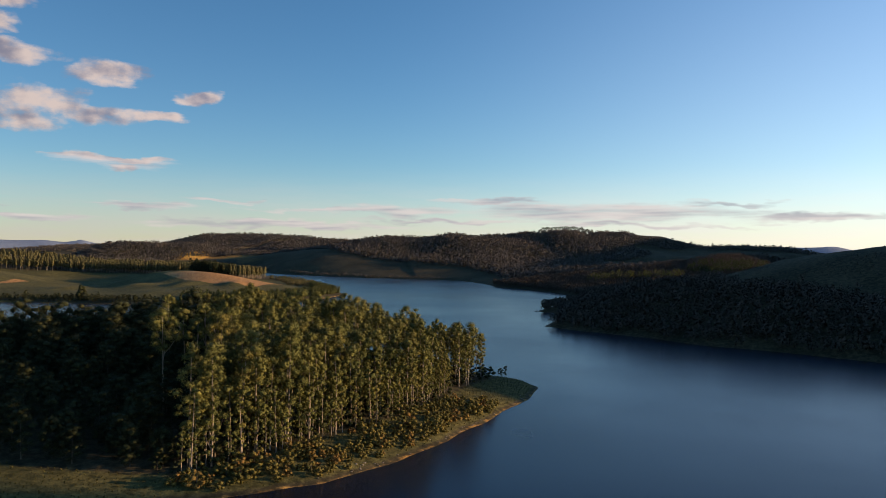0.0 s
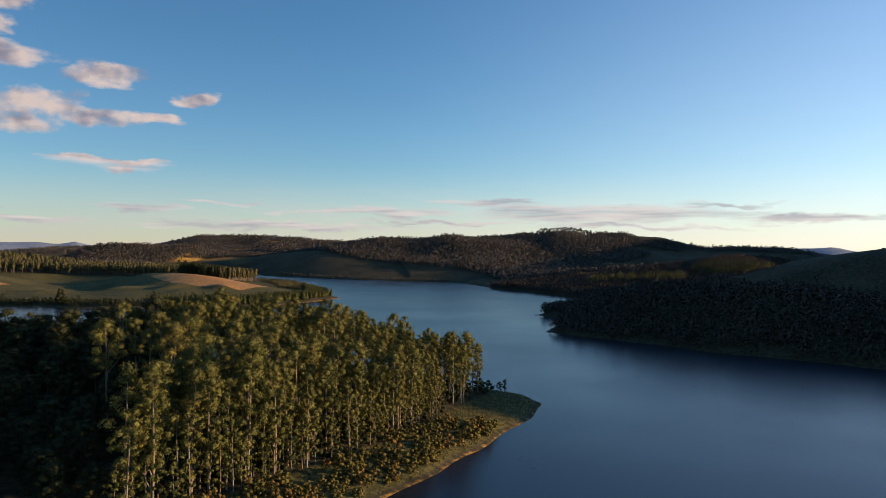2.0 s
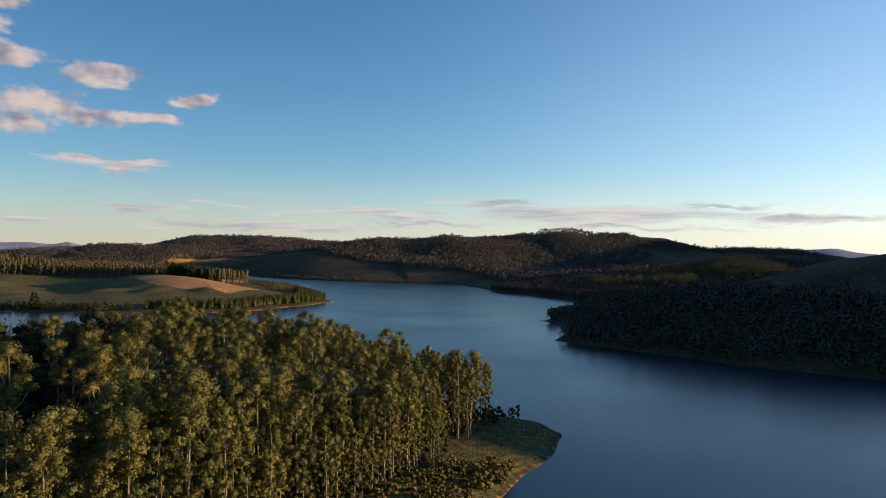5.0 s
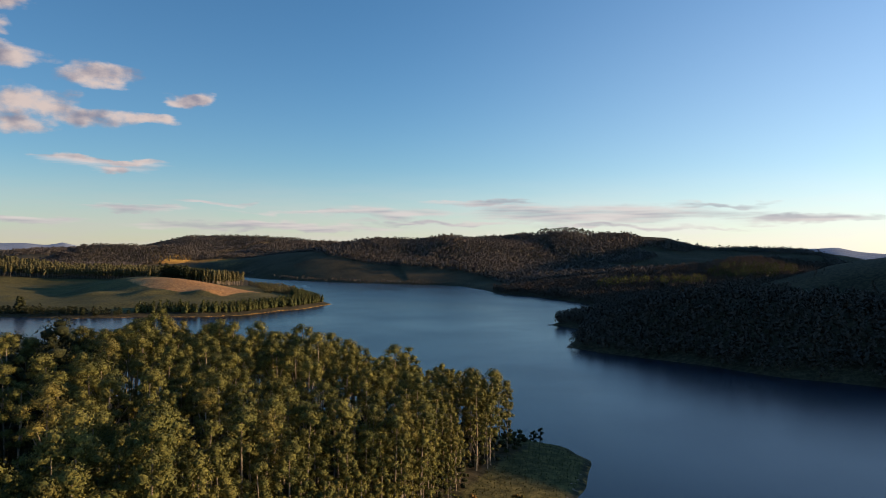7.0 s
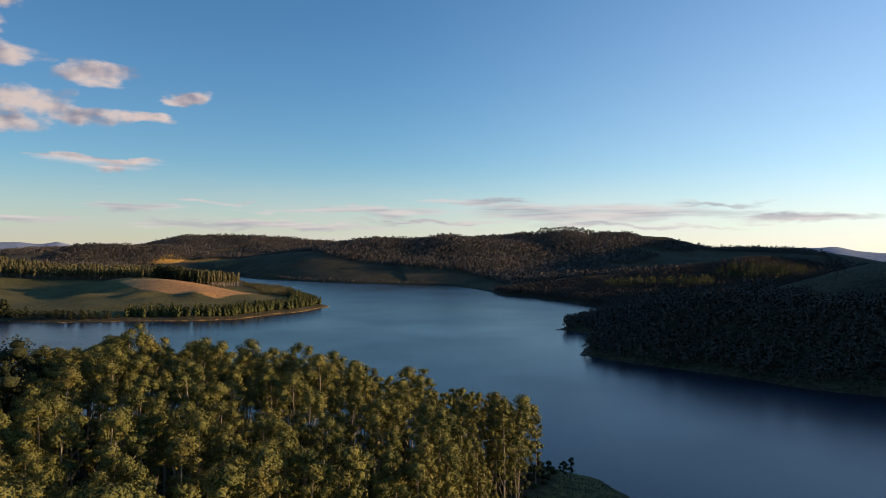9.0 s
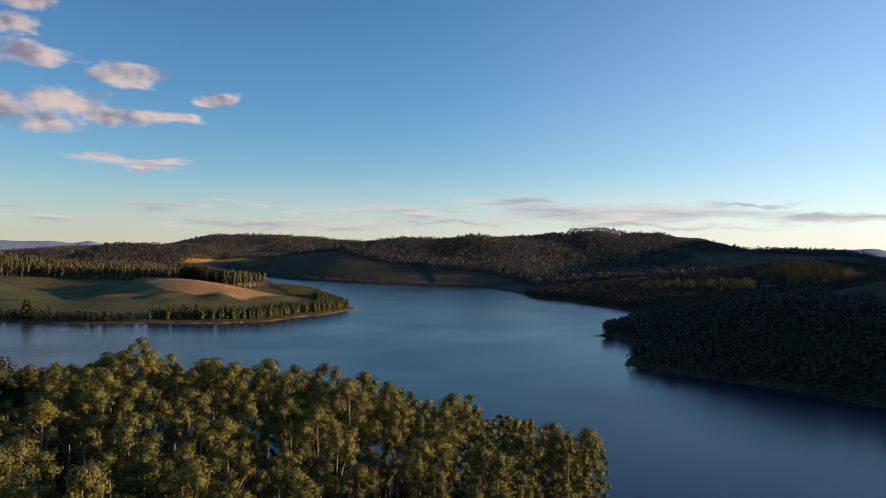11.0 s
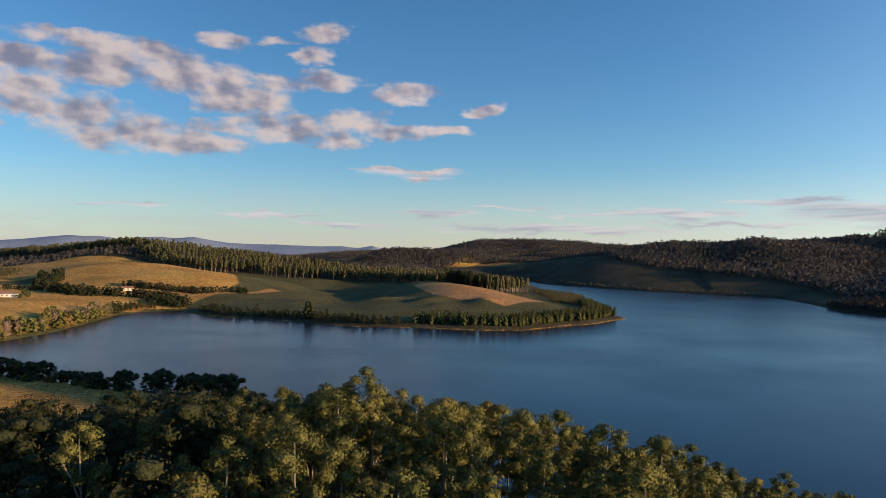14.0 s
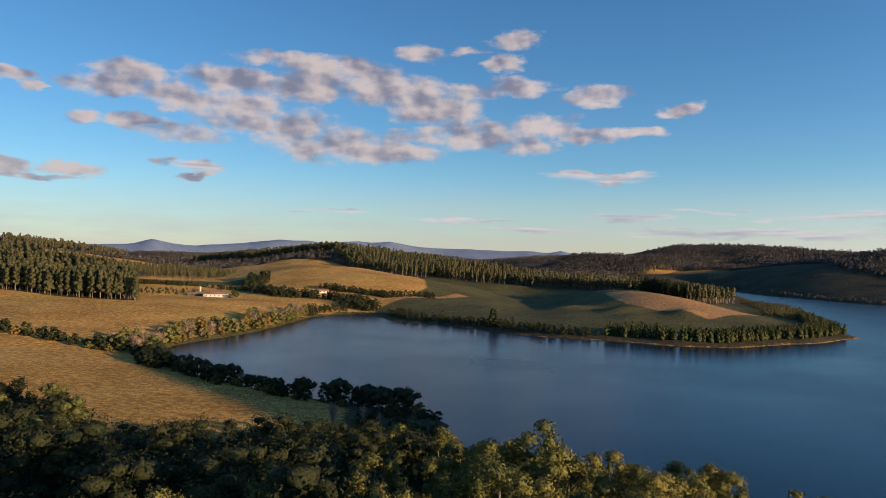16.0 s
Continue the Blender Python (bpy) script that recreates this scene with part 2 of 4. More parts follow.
def ground_material():
    m, k, b, o = material("ground cover")
    p = world_pos(k)
    zone = k.add("ShaderNodeVertexColor")
    zone.layer_name = "zone"
    s = k.add("ShaderNodeSeparateColor")
    k.link(zone.outputs[0], s.inputs[0])
    blotch, tuft, fine = k.noise(p, 0.02, 5.0), k.noise(p, 0.35, 5.0, 0.65), k.noise(p, 2.4, 4.0, 0.7)
    both = k.math("ADD", k.math("MULTIPLY", blotch, 0.5), k.math("MULTIPLY", tuft, 0.5))

    def ramp(a, c, lo=0.36, hi=0.64):
        return k.mix(k.step(both, lo, hi), (*a, 1), (*c, 1))
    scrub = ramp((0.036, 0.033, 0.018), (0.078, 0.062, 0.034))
    dry = k.mix(k.step(k.noise(p, 0.011, 4.0), 0.5, 0.75), ramp((0.34, 0.172, 0.040), (0.60, 0.335, 0.084)), ramp((0.29, 0.190, 0.042), (0.50, 0.330, 0.076)))
    green = ramp((0.062, 0.060, 0.022), (0.118, 0.102, 0.037))
    soil = ramp((0.30, 0.158, 0.060), (0.46, 0.250, 0.098))
    wob = k.math("MULTIPLY", k.math("SUBTRACT", tuft, 0.5), 0.5)

    def gate(v):
        return k.step(k.math("ADD", v, wob), 0.35, 0.65)
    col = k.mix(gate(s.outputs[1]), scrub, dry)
    col = k.mix(gate(s.outputs[0]), col, green)
    col = k.mix(gate(s.outputs[2]), col, soil)
    # Haze over the far hills, put into the ground colour as blue-grey.
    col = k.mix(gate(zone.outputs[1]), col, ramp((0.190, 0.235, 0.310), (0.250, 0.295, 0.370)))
    tone = k.math("MULTIPLY", k.step(fine, 0.25, 0.75, 0.7, 1.25), k.step(tuft, 0.32, 0.68, 0.72, 1.25))
    mul = k.add("ShaderNodeMix")
    mul.data_type, mul.blend_type = "RGBA", "MULTIPLY"
    mul.inputs[0].default_value = 1.0
    k.link(col, mul.inputs[6])
    k.link(tone, mul.inputs[7])
    k.link(mul.outputs[2], b.inputs["Base Color"])
    b.inputs["Roughness"].default_value = 0.95
    b.inputs["Specular IOR Level"].default_value = 0.1
    bump(k, b, k.math("ADD", k.math("MULTIPLY", k.noise(p, 0.9, 4.0, 0.6), 0.8), k.math("MULTIPLY", fine, 0.3)), 0.6, 0.4)
    return m


def water_material():
    m, k, b, o = material("lake water")
    p = world_pos(k)
    b.inputs["Base Color"].default_value = (0.005, 0.011, 0.026, 1)
    b.inputs["IOR"].default_value = 1.33
    calm = k.noise(p, 0.006, 4.0, 0.6)
    px = k.add("ShaderNodeSeparateXYZ")
    k.link(p, px.inputs[0])
    # The high east bank keeps the wind off the water below it.
    lee = k.step(k.math("ADD", px.outputs[0], k.math("MULTIPLY", px.outputs[1], 0.28)), 130, 330)
    k.link(k.math("MULTIPLY", k.step(calm, 0.3, 0.7, 0.20, 0.28), k.math("SUBTRACT", 1.0, k.math("MULTIPLY", lee, 0.1))), b.inputs["Roughness"])
    stretch = k.add("ShaderNodeMapping")
    stretch.inputs["Scale"].default_value = (1.0, 0.55, 1.0)
    k.link(p, stretch.inputs[0])
    ripple = k.math("ADD", k.noise(stretch.outputs[0], 0.9, 3.0), k.math("MULTIPLY", k.noise(stretch.outputs[0], 0.16, 2.0), 2.0))
    bump(k, b, k.math("MULTIPLY", ripple, k.math("SUBTRACT", 1.0, k.math("MULTIPLY", lee, 0.2))), 0.14, 0.10)
    return m


M_GROUND, M_WATER = ground_material(), water_material()


# ---- mesh helpers ----
def quad_mesh(name, verts, faces, mats, index=None, smooth=False):
    """A mesh of quads or triangles; faces may be one array or a list of arrays."""
    me = bpy.data.meshes.new(name)
    verts = np.asarray(verts, np.float32)
    normals, verts = (verts[:, 3:], verts[:, :3]) if verts.shape[1] == 6 else (None, verts)
    groups = faces if isinstance(faces, list) and isinstance(faces[0], np.ndarray) else [np.asarray(faces)]
    corners = np.concatenate([g.ravel() for g in groups]).astype(np.int32)
    sizes = np.concatenate([np.full(len(g), g.shape[1]) for g in groups])
    me.vertices.add(len(verts))
    me.vertices.foreach_set("co", np.ascontiguousarray(verts).ravel())
    me.loops.add(len(corners))
    me.loops.foreach_set("vertex_index", corners)
    me.polygons.add(len(sizes))
    me.polygons.foreach_set("loop_start", np.concatenate([[0], np.cumsum(sizes)[:-1]]).astype(np.int32))
    for m in mats:
        me.materials.append(m)
    if index is not None:
        me.polygons.foreach_set("material_index", np.asarray(index, np.int32))
    me.polygons.foreach_set("use_smooth", np.full(len(sizes), smooth or normals is not None))
    me.update(calc_edges=True)
    if normals is not None:
        me.normals_split_custom_set_from_vertices(normals)
    return me


def joined(pieces):
    """Several (verts, quads) as one."""
    vs, qs, n = [], [], 0
    for v, q in pieces:
        vs.append(v)
        qs.append(q + n)
        n += len(v)
    return np.concatenate(vs), np.concatenate(qs)


def tube(points, radii, sides=6):
    pts = np.asarray(points, float)
    rings = []
    for i, p in enumerate(pts):
        d = Vector(pts[min(i + 1, len(pts) - 1)] - pts[max(i - 1, 0)]).normalized()
        a = d.orthogonal().normalized() if abs(d.z) < 0.99 else Vector((1, 0, 0))
        c = d.cross(a)
        for s in range(sides):
            t = 2 * math.pi * s / sides
            rings.append(p + radii[i] * (math.cos(t) * np.array(a) + math.sin(t) * np.array(c)))
    q = [(i * sides + s, i * sides + (s + 1) % sides, (i + 1) * sides + (s + 1) % sides, (i + 1) * sides + s)
         for i in range(len(pts) - 1) for s in range(sides)]
    return np.array(rings), np.array(q)


def ball(subdivisions):
    """Corner directions and triangles of a ball."""
    bm = bmesh.new()
    bmesh.ops.create_icosphere(bm, subdivisions=subdivisions, radius=1.0)
    bm.verts.index_update()
    out = np.array([v.co[:] for v in bm.verts]), np.array([[v.index for v in f.verts] for f in bm.faces])
    bm.free()
    return out


ROUGH_BALL, FINE_BALL = ball(1), ball(2)


def leaves(rng, centres, radii, count, size, flat=0.8, up=0.25, heart=None, lift=0.0):
    """Leafy sprays on the shells of clumps, count to each, their normals leaning out of the clump so that it shades as one.
    heart: a ball to fill each clump with a dense, lumpy mass of leaves, flatter below. lift: how far the normals turn up, as those of a closed canopy."""
    vs, fs, n = [], [], 0
    for c, r in zip(centres, radii):
        d = rng.normal(size=(count, 3))
        d[:, 2] += up
        d /= np.linalg.norm(d, axis=1)[:, None]
        pos = np.asarray(c) + d * r * rng.uniform(0.72 if heart else 0.5, 1.12, (count, 1)) * np.array([1, 1, flat])
        nrm = d + rng.normal(size=(count, 3)) * 0.4
        nrm /= np.linalg.norm(nrm, axis=1)[:, None]
        a = np.cross(nrm, rng.normal(size=(count, 3)))
        a /= np.linalg.norm(a, axis=1)[:, None] + 1e-9
        b = np.cross(nrm, a)
        s = size * rng.uniform(0.6, 1.35, (count, 1))
        k = s * rng.uniform(0.5, 0.95, (count, 1))
        tip = nrm * s * -0.25
        v = np.stack([pos - a * s * 0.5 - b * k * 0.4, pos + a * s * 0.5 - b * k * 0.4 + tip, pos + b * k * 0.6 + tip], 1)
        lean = (d * 0.85 + nrm * 0.3) * (1 - 0.6 * lift) + np.array([0, 0, 0.75 * lift])
        lean /= np.linalg.norm(lean, axis=1)[:, None]
        v = np.concatenate([v, np.repeat(lean[:, None], 3, 1)], 2)
        vs.append(v.reshape(-1, 6))
        fs.append(np.arange(3 * count).reshape(-1, 3) + n)
        n += 3 * count
        if heart:
            way, tri = heart
            ph = rng.uniform(0, 6.28, 4)
            spin = np.array([(math.cos(ph[3]), math.sin(ph[3]), 0), (-math.sin(ph[3]), math.cos(ph[3]), 0), (0, 0, 1)])
            way = way @ spin
            lump = 1 + 0.2 * np.sin(way[:, 0] * 3.9 + ph[0]) * np.sin(way[:, 1] * 4.6 + ph[1]) + 0.13 * np.sin(way[:, 2] * 6 + ph[2]) + rng.normal(0, 0.07, len(way))
            pts = way * (lump * r * (0.54 if count > 100 else 0.66 if count > 30 else 0.84))[:, None] * np.array([1, 1, flat])
            pts[:, 2] *= np.where(pts[:, 2] < 0, 0.7, 1.0)
            turned = way * (1 - 0.6 * lift) + rng.normal(size=way.shape) * 0.2 + np.array([0, 0, 0.75 * lift])
            turned /= np.linalg.norm(turned, axis=1)[:, None]
            vs.append(np.concatenate([np.asarray(c) + pts, turned], 1))
            fs.append(tri + n)
            n += len(way)
    return np.concatenate(vs), np.concatenate(fs)


def thing(name, label, category, group="", at=(0, 0, 0), turn=0.0, size=1.0):
    ob = tagged(new(name), label, category, group)
    ob.empty_display_size = 0.5
    ob.matrix_basis = Matrix.Translation(at) @ Matrix.Rotation(turn, 4, "Z") @ Matrix.Scale(size, 4)
    return ob


def part(name, me, parent, label=""):
    ob = new(name, me)
    ob.parent = parent
    return tagged(ob, label)


# ---- the lie of the land ----
def value_noise(x, y, scale, seed=0, octaves=4):
    """Smooth noise in -1..1 from hashed lattice values."""
    total, amp, norm = np.zeros(np.shape(x)), 1.0, 0.0
    for o in range(octaves):
        u, v = np.asarray(x) / scale + 17.3 * seed, np.asarray(y) / scale - 9.1 * seed
        iu, iv = np.floor(u).astype(np.int64), np.floor(v).astype(np.int64)
        fu, fv = u - iu, v - iv
        fu, fv = fu * fu * (3 - 2 * fu), fv * fv * (3 - 2 * fv)

        def h(a, b):
            n = (a * 374761393 + b * 668265263 + (seed + o) * 974711) & 0x7FFFFFFF
            n = ((n ^ (n >> 13)) * 1274126177) & 0x7FFFFFFF
            return ((n ^ (n >> 16)) & 0xFFFF) / 32767.5 - 1
        total += amp * ((h(iu, iv) * (1 - fu) + h(iu + 1, iv) * fu) * (1 - fv) + (h(iu, iv + 1) * (1 - fu) + h(iu + 1, iv + 1) * fu) * fv)
        norm += amp
        amp, scale = amp * 0.5, scale * 0.5
    return total / norm


# The lake's shore, all round: wooded point, bay, pasture point, far arm, east bank.
SHORE_WOOD = [(-470, -60), (-330, 60), (-220, 110), (-150, 138), (-95, 158), (-59, 172), (-31, 185), (-10, 208), (5, 234),
              (20, 262), (36, 295), (43, 318), (38, 333), (20, 345), (-30, 362), (-90, 384), (-150, 412), (-193, 442), (-203, 458)]
SHORE_BAY = [(-222, 468), (-260, 460), (-305, 456), (-350, 458), (-400, 466), (-440, 480), (-466, 498), (-484, 522), (-496, 566),
             (-509, 608), (-539, 663), (-575, 725), (-588, 776), (-562, 802), (-493, 766), (-440, 768), (-394, 764), (-330, 752)]
SHORE_PASTURE = [(-266, 770), (-222, 774), (-187, 795), (-160, 852), (-142, 885), (-133, 922), (-124, 948), (-142, 985),
                 (-165, 1050), (-185, 1120), (-225, 1230), (-290, 1330), (-330, 1440), (-390, 1590), (-480, 1760), (-580, 1960)]
SHORE_EAST = [(-520, 1930), (-400, 1712), (-268, 1597), (-162, 1527), (-20, 1470), (40, 1420), (75, 1300), (92, 1190), (132, 1128),
              (166, 1040), (185, 950), (150, 830), (127, 800), (95, 722), (114, 692), (104, 636), (84, 580), (97, 556), (127, 522),
              (148, 503), (169, 469), (209, 438), (240, 405), (300, 330), (380, 200), (420, 0), (380, -300), (0, -420), (-350, -300)]
LAKE = np.array(SHORE_WOOD + SHORE_BAY + SHORE_PASTURE + SHORE_EAST, float)


def polygon_distance(x, y, poly):
    """Distance to a closed outline, positive outside it."""
    x, y = np.asarray(x, float), np.asarray(y, float)
    best, inside = np.full(x.shape, 1e18), np.zeros(x.shape, bool)
    for (ax, ay), (bx, by) in zip(poly, np.roll(poly, -1, 0)):
        dx, dy = bx - ax, by - ay
        t = np.clip(((x - ax) * dx + (y - ay) * dy) / (dx * dx + dy * dy), 0, 1)
        best = np.minimum(best, (x - ax - t * dx) ** 2 + (y - ay - t * dy) ** 2)
        if ay != by:
            inside ^= ((ay > y) != (by > y)) & (x < ax + (y - ay) * dx / dy)
    return np.sqrt(best) * np.where(inside, -1, 1)


def line_rise(x, y, crest, width):
    """A ridge along a crest of (x, y, z) points, falling off to both sides."""
    best, rise = np.full(x.shape, 1e18), np.zeros(x.shape)
    for (ax, ay, az), (bx, by, bz) in zip(crest, crest[1:]):
        dx, dy = bx - ax, by - ay
        t = np.clip(((x - ax) * dx + (y - ay) * dy) / (dx * dx + dy * dy), 0, 1)
        d = (x - ax - t * dx) ** 2 + (y - ay - t * dy) ** 2
        rise = np.where(d < best, az + t * (bz - az), rise)
        best = np.minimum(best, d)
    return rise * np.exp(-best / width ** 2)


def crest(*rows):
    """Crest points from bearing, distance and height."""
    return [(d * math.sin(radians(b)), 24 + d * math.cos(radians(b)), z) for b, d, z in rows]


RIDGES = [
    (crest((-22, 2900, 52), (-18.6, 2900, 93), (-15.8, 2900, 99), (-12.4, 2850, 95), (-9.8, 2800, 90), (-8, 2700, 76), (-4, 2700, 72)), 650),
    (crest((-9, 2000, 64), (-5.2, 2050, 83), (-1.4, 2050, 79), (0.9, 2030, 90), (3.1, 2050, 76), (6, 2200, 88)), 380),
    (crest((5.0, 2280, 95), (8, 2300, 112), (9.8, 2300, 119), (11.5, 2300, 106), (17, 2300, 98), (20.2, 2300, 68), (24, 2300, 56)), 420),
    (crest((15, 1350, 22), (19, 1300, 33), (22.2, 1300, 44), (25, 1250, 32), (29, 1150, 20), (36, 1100, 22)), 230),
    ([(118, 720, 4), (123, 668, 50), (147, 641, 50), (171, 596, 46), (202, 545, 50), (227, 496, 50), (267, 436, 44)], 75),
    # Points past x = 430 are unseen, raised to shade the point and field.
    ([(130, 740, 4), (175, 800, 12), (260, 790, 22), (300, 760, 34), (340, 720, 52), (430, 610, 72), (540, 530, 110), (640, 462, 179), (680, 345, 118), (692, 300, 112), (705, 258, 62), (735, 170, 30), (780, 40, 20)], 140),
    # Next three ridges are out of view, added only to shade banks and hills.
    ([(770, 640, 130), (850, 950, 126), (880, 1040, 92), (888, 1110, 92), (900, 1250, 116), (1010, 1480, 84)], 130),
    ([(770, 155, 165), (790, 40, 165)], 42),
    ([(1900, 1450, 300), (1900, 2350, 300)], 240),
    ([(-1150, 1180, 24), (-880, 1050, 31), (-760, 1010, 24)], 160),
    ([(-1500, 1500, 40), (-1150, 1350, 52), (-900, 1420, 26), (-700, 1500, 8)], 200),
    ([(-1900, 900, 64), (-1450, 800, 60), (-1150, 700, 40), (-900, 600, 14)], 260),
    ([(-430, 1120, 18), (-335, 1040, 18), (-262, 980, 13)], 80),
    ([(-960, 2110, 64), (-780, 2190, 66)], 120),
    ([(-2600, 1500, 34), (-2000, 1700, 28), (-1500, 2100, 26)], 400),
]
RING = [(-180, 90), (-75, 90), (-67, 106), (-61, 88), (-59, 95), (-57.7, 125), (-56.5, 106), (-54.9, 93), (-52.6, 103), (-50.9, 115), (-48.7, 145), (-46.6, 139),
        (-45.1, 124), (-44.2, 136), (-42.5, 137), (-41.6, 130), (-40.3, 147), (-38.3, 116), (-36.4, 105), (-32.4, 104), (-31, 97), (-29.4, 101), (-28, 90), (-27.1, 104),
        (-26.4, 86), (-25.1, 80), (-20, 74), (20, 80), (25, 88), (26.2, 96), (27.3, 100), (29.5, 107), (30.8, 86), (32.4, 75), (60, 80), (180, 90)]


def land(x, y):
    """Ground height and distance from the water."""
    x, y = np.asarray(x, float), np.asarray(y, float)
    sd = polygon_distance(x, y, LAKE) + value_noise(x, y, 26, 3, 3) * 2.6
    pos = np.maximum(sd, 0)
    z = 1.1 * (1 - np.exp(-pos / 3.5)) + 8.5 * (1 - np.exp(-pos / 75)) + 14 * (1 - np.exp(-pos / 450))
    rise = np.zeros(x.shape)
    for line, width in RIDGES:
        rise = np.maximum(rise, line_rise(x, y, line, width))
    fade = 1 - np.exp(-pos / 90)
    z += np.maximum(rise - 6, 0) * fade * 0.94
    z += line_rise(x, y, [(-180, 270, 3), (-110, 300, 5), (-50, 310, 4), (0, 325, 1)], 55) * (1 - np.exp(-pos / 20))
    z += line_rise(x, y, [(-610, 1200, -10), (-530, 1090, -15), (-475, 985, -13), (-455, 900, -6)], 80) * (1 - np.exp(-pos / 60))
    dist = np.hypot(x + 20, y - 120)
    bearing_deg = np.degrees(np.arctan2(x + 20, y - 120))
    ring = 0.93 * np.interp(bearing_deg, *np.array(RING).T)
    z = np.maximum(z, ring * (1 + 0.05 * value_noise(x, y, 160, 17, 3)) * np.exp(-((dist - 4300) / 420) ** 2))
    z = np.maximum(z, (62 + 26 * value_noise(x, y, 520, 19, 3)) * np.exp(-((dist - 3300) / 380) ** 2) * (bearing_deg < -22))
    # Gullies between the spurs of the far hills, and hillocks on the pasture.
    flank = np.maximum.reduce([line_rise(x, y, [(a, b, 1.0) for a, b, c in line], width) for line, width in RIDGES[:3]])
    z -= 34 * np.abs(value_noise(x, y, 330, 44, 3)) * 4 * flank * (1 - flank) * np.clip((pos - 160) / 150, 0, 1) * (y > 1350)
    for hx, hy, hh, hr in ((-328, 925, 5.5, 20), (-268, 930, 4.5, 17), (-300, 880, 2.5, 16), (-392, 935, 4.0, 22), (-470, 900, 3.0, 24)):
        z += hh * np.exp(-((x - hx) ** 2 + ((y - hy) / 1.5) ** 2) / hr ** 2)
    z += value_noise(x, y, 240, 5, 4) * 5.0 * (1 - np.exp(-pos / 250)) + value_noise(x, y, 30, 8, 3) * 0.5 * (1 - np.exp(-pos / 25)) + value_noise(x, y, 100, 12, 2) * 2.4 * (1 - np.exp(-pos / 70))
    return np.where(sd > 0, z, np.maximum(sd * 0.3, -5)), sd


# Woods, fields and ploughland as outlines in plan.
WOOD_A = np.array([(24, 322), (10, 296), (-2, 268), (-14, 245), (-32, 218), (-52, 193), (-66, 182), (-100, 182), (-150, 190), (-190, 225),
                   (-206, 282), (-204, 332), (-192, 398), (-158, 394), (-120, 368), (-70, 362), (-10, 346)], float)
WOOD_F = np.array([(-900, 1300), (-830, 1262), (-770, 1245), (-680, 1280), (-576, 1284), (-462, 1255), (-362, 1125), (-310, 1110), (-290, 1190),
                   (-350, 1290), (-450, 1390), (-580, 1430), (-760, 1430), (-900, 1400)], float)
WOOD_G = np.array([(-1700, 1350), (-1350, 1290), (-1120, 1290), (-960, 1200), (-860, 1190), (-800, 1260), (-870, 1400), (-1100, 1520), (-1700, 1650)], float)
WOOD_L = np.array([(-690, 612), (-760, 575), (-900, 520), (-1100, 500), (-1100, 640), (-900, 725), (-740, 640)], float)
WOOD_FAR_L = np.array([(-1250, 760), (-1600, 650), (-2100, 700), (-2100, 1000), (-1600, 1050), (-1350, 980)], float)
ROWS_GREEN = np.array([(-905, 755), (-975, 945), (-1120, 1010), (-1040, 770)], float)
PASTURE = np.array([(-560, 790), (-600, 900), (-640, 1000), (-800, 1180), (-900, 1400), (-300, 1220), (-140, 1000), (-120, 900), (-230, 760)], float)
GREEN_STRIP = np.array([(-868, 715), (-858, 880), (-905, 935), (-915, 745)], float)
PLOUGH = np.array([(-420, 1078), (-298, 1074), (-222, 1026), (-240, 915), (-325, 948), (-372, 1005)], float)
DRY_WEST = np.array([(-1400, 350), (-1200, 1230), (-860, 1240), (-700, 1120), (-620, 960), (-560, 820), (-480, 650), (-440, 500), (-240, 440), (-185, 370),
                     (-190, 250), (-300, 130), (-700, 100)], float)


def steps(*spans):
    out = [spans[0][0]]
    for lo, hi, n in spans:
        out += list(np.linspace(lo, hi, n + 1)[1:])
    return np.array(out)


gx = steps((-4750, -2400, 60), (-2400, -1100, 40), (-1100, -520, 54), (-520, -220, 54), (-220, 60, 84), (60, 300, 38), (300, 900, 34), (900, 2200, 34), (2200, 4750, 36))
gy = steps((-2600, -500, 24), (-500, 100, 30), (100, 400, 85), (400, 1000, 95), (1000, 1700, 60), (1700, 2800, 48), (2800, 4800, 44))
GX, GY = np.meshgrid(gx, gy)
GZ, GSD = land(GX, GY)
nx, ny = len(gx), len(gy)
ids = np.arange(nx * ny).reshape(ny, nx)
gq = np.stack([ids[:-1, :-1], ids[:-1, 1:], ids[1:, 1:], ids[1:, :-1]], -1).reshape(-1, 4)
me = quad_mesh("ground", np.stack([GX, GY, GZ], -1).reshape(-1, 3), gq, [M_GROUND], smooth=True)


def soft_inside(poly, width):
    return np.clip(0.5 - polygon_distance(GX, GY, poly) / width, 0, 1)


far_dry = np.clip(value_noise(GX, GY, 420, 21, 3) * 1.6 - np.where(GX < -700, 0.28, 0.62), 0, 0.8) * (np.hypot(GX, GY) > 1300) * (np.hypot(GX, GY) < 3600)
# Haze painted by distance, from the middle hills out to the ring.
far_haze = np.clip((np.hypot(GX + 20, GY - 120) - 2700) / 1100, 0, 1)
dry = np.maximum(soft_inside(DRY_WEST, 12), far_dry)
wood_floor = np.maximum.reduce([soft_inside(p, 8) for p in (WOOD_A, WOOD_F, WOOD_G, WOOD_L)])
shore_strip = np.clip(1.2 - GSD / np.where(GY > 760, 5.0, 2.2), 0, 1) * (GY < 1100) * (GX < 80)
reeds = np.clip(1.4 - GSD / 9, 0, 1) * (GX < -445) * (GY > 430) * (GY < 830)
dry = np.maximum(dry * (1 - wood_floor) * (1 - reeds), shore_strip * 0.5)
track = np.clip(1.6 - np.sqrt(np.maximum(0, -np.log(np.maximum(line_rise(GX, GY, [(-690, 868, 1), (-640, 880, 1), (-606, 915, 1), (-585, 960, 1), (-590, 1010, 1)], 6.0), 1e-9)))), 0, 1)
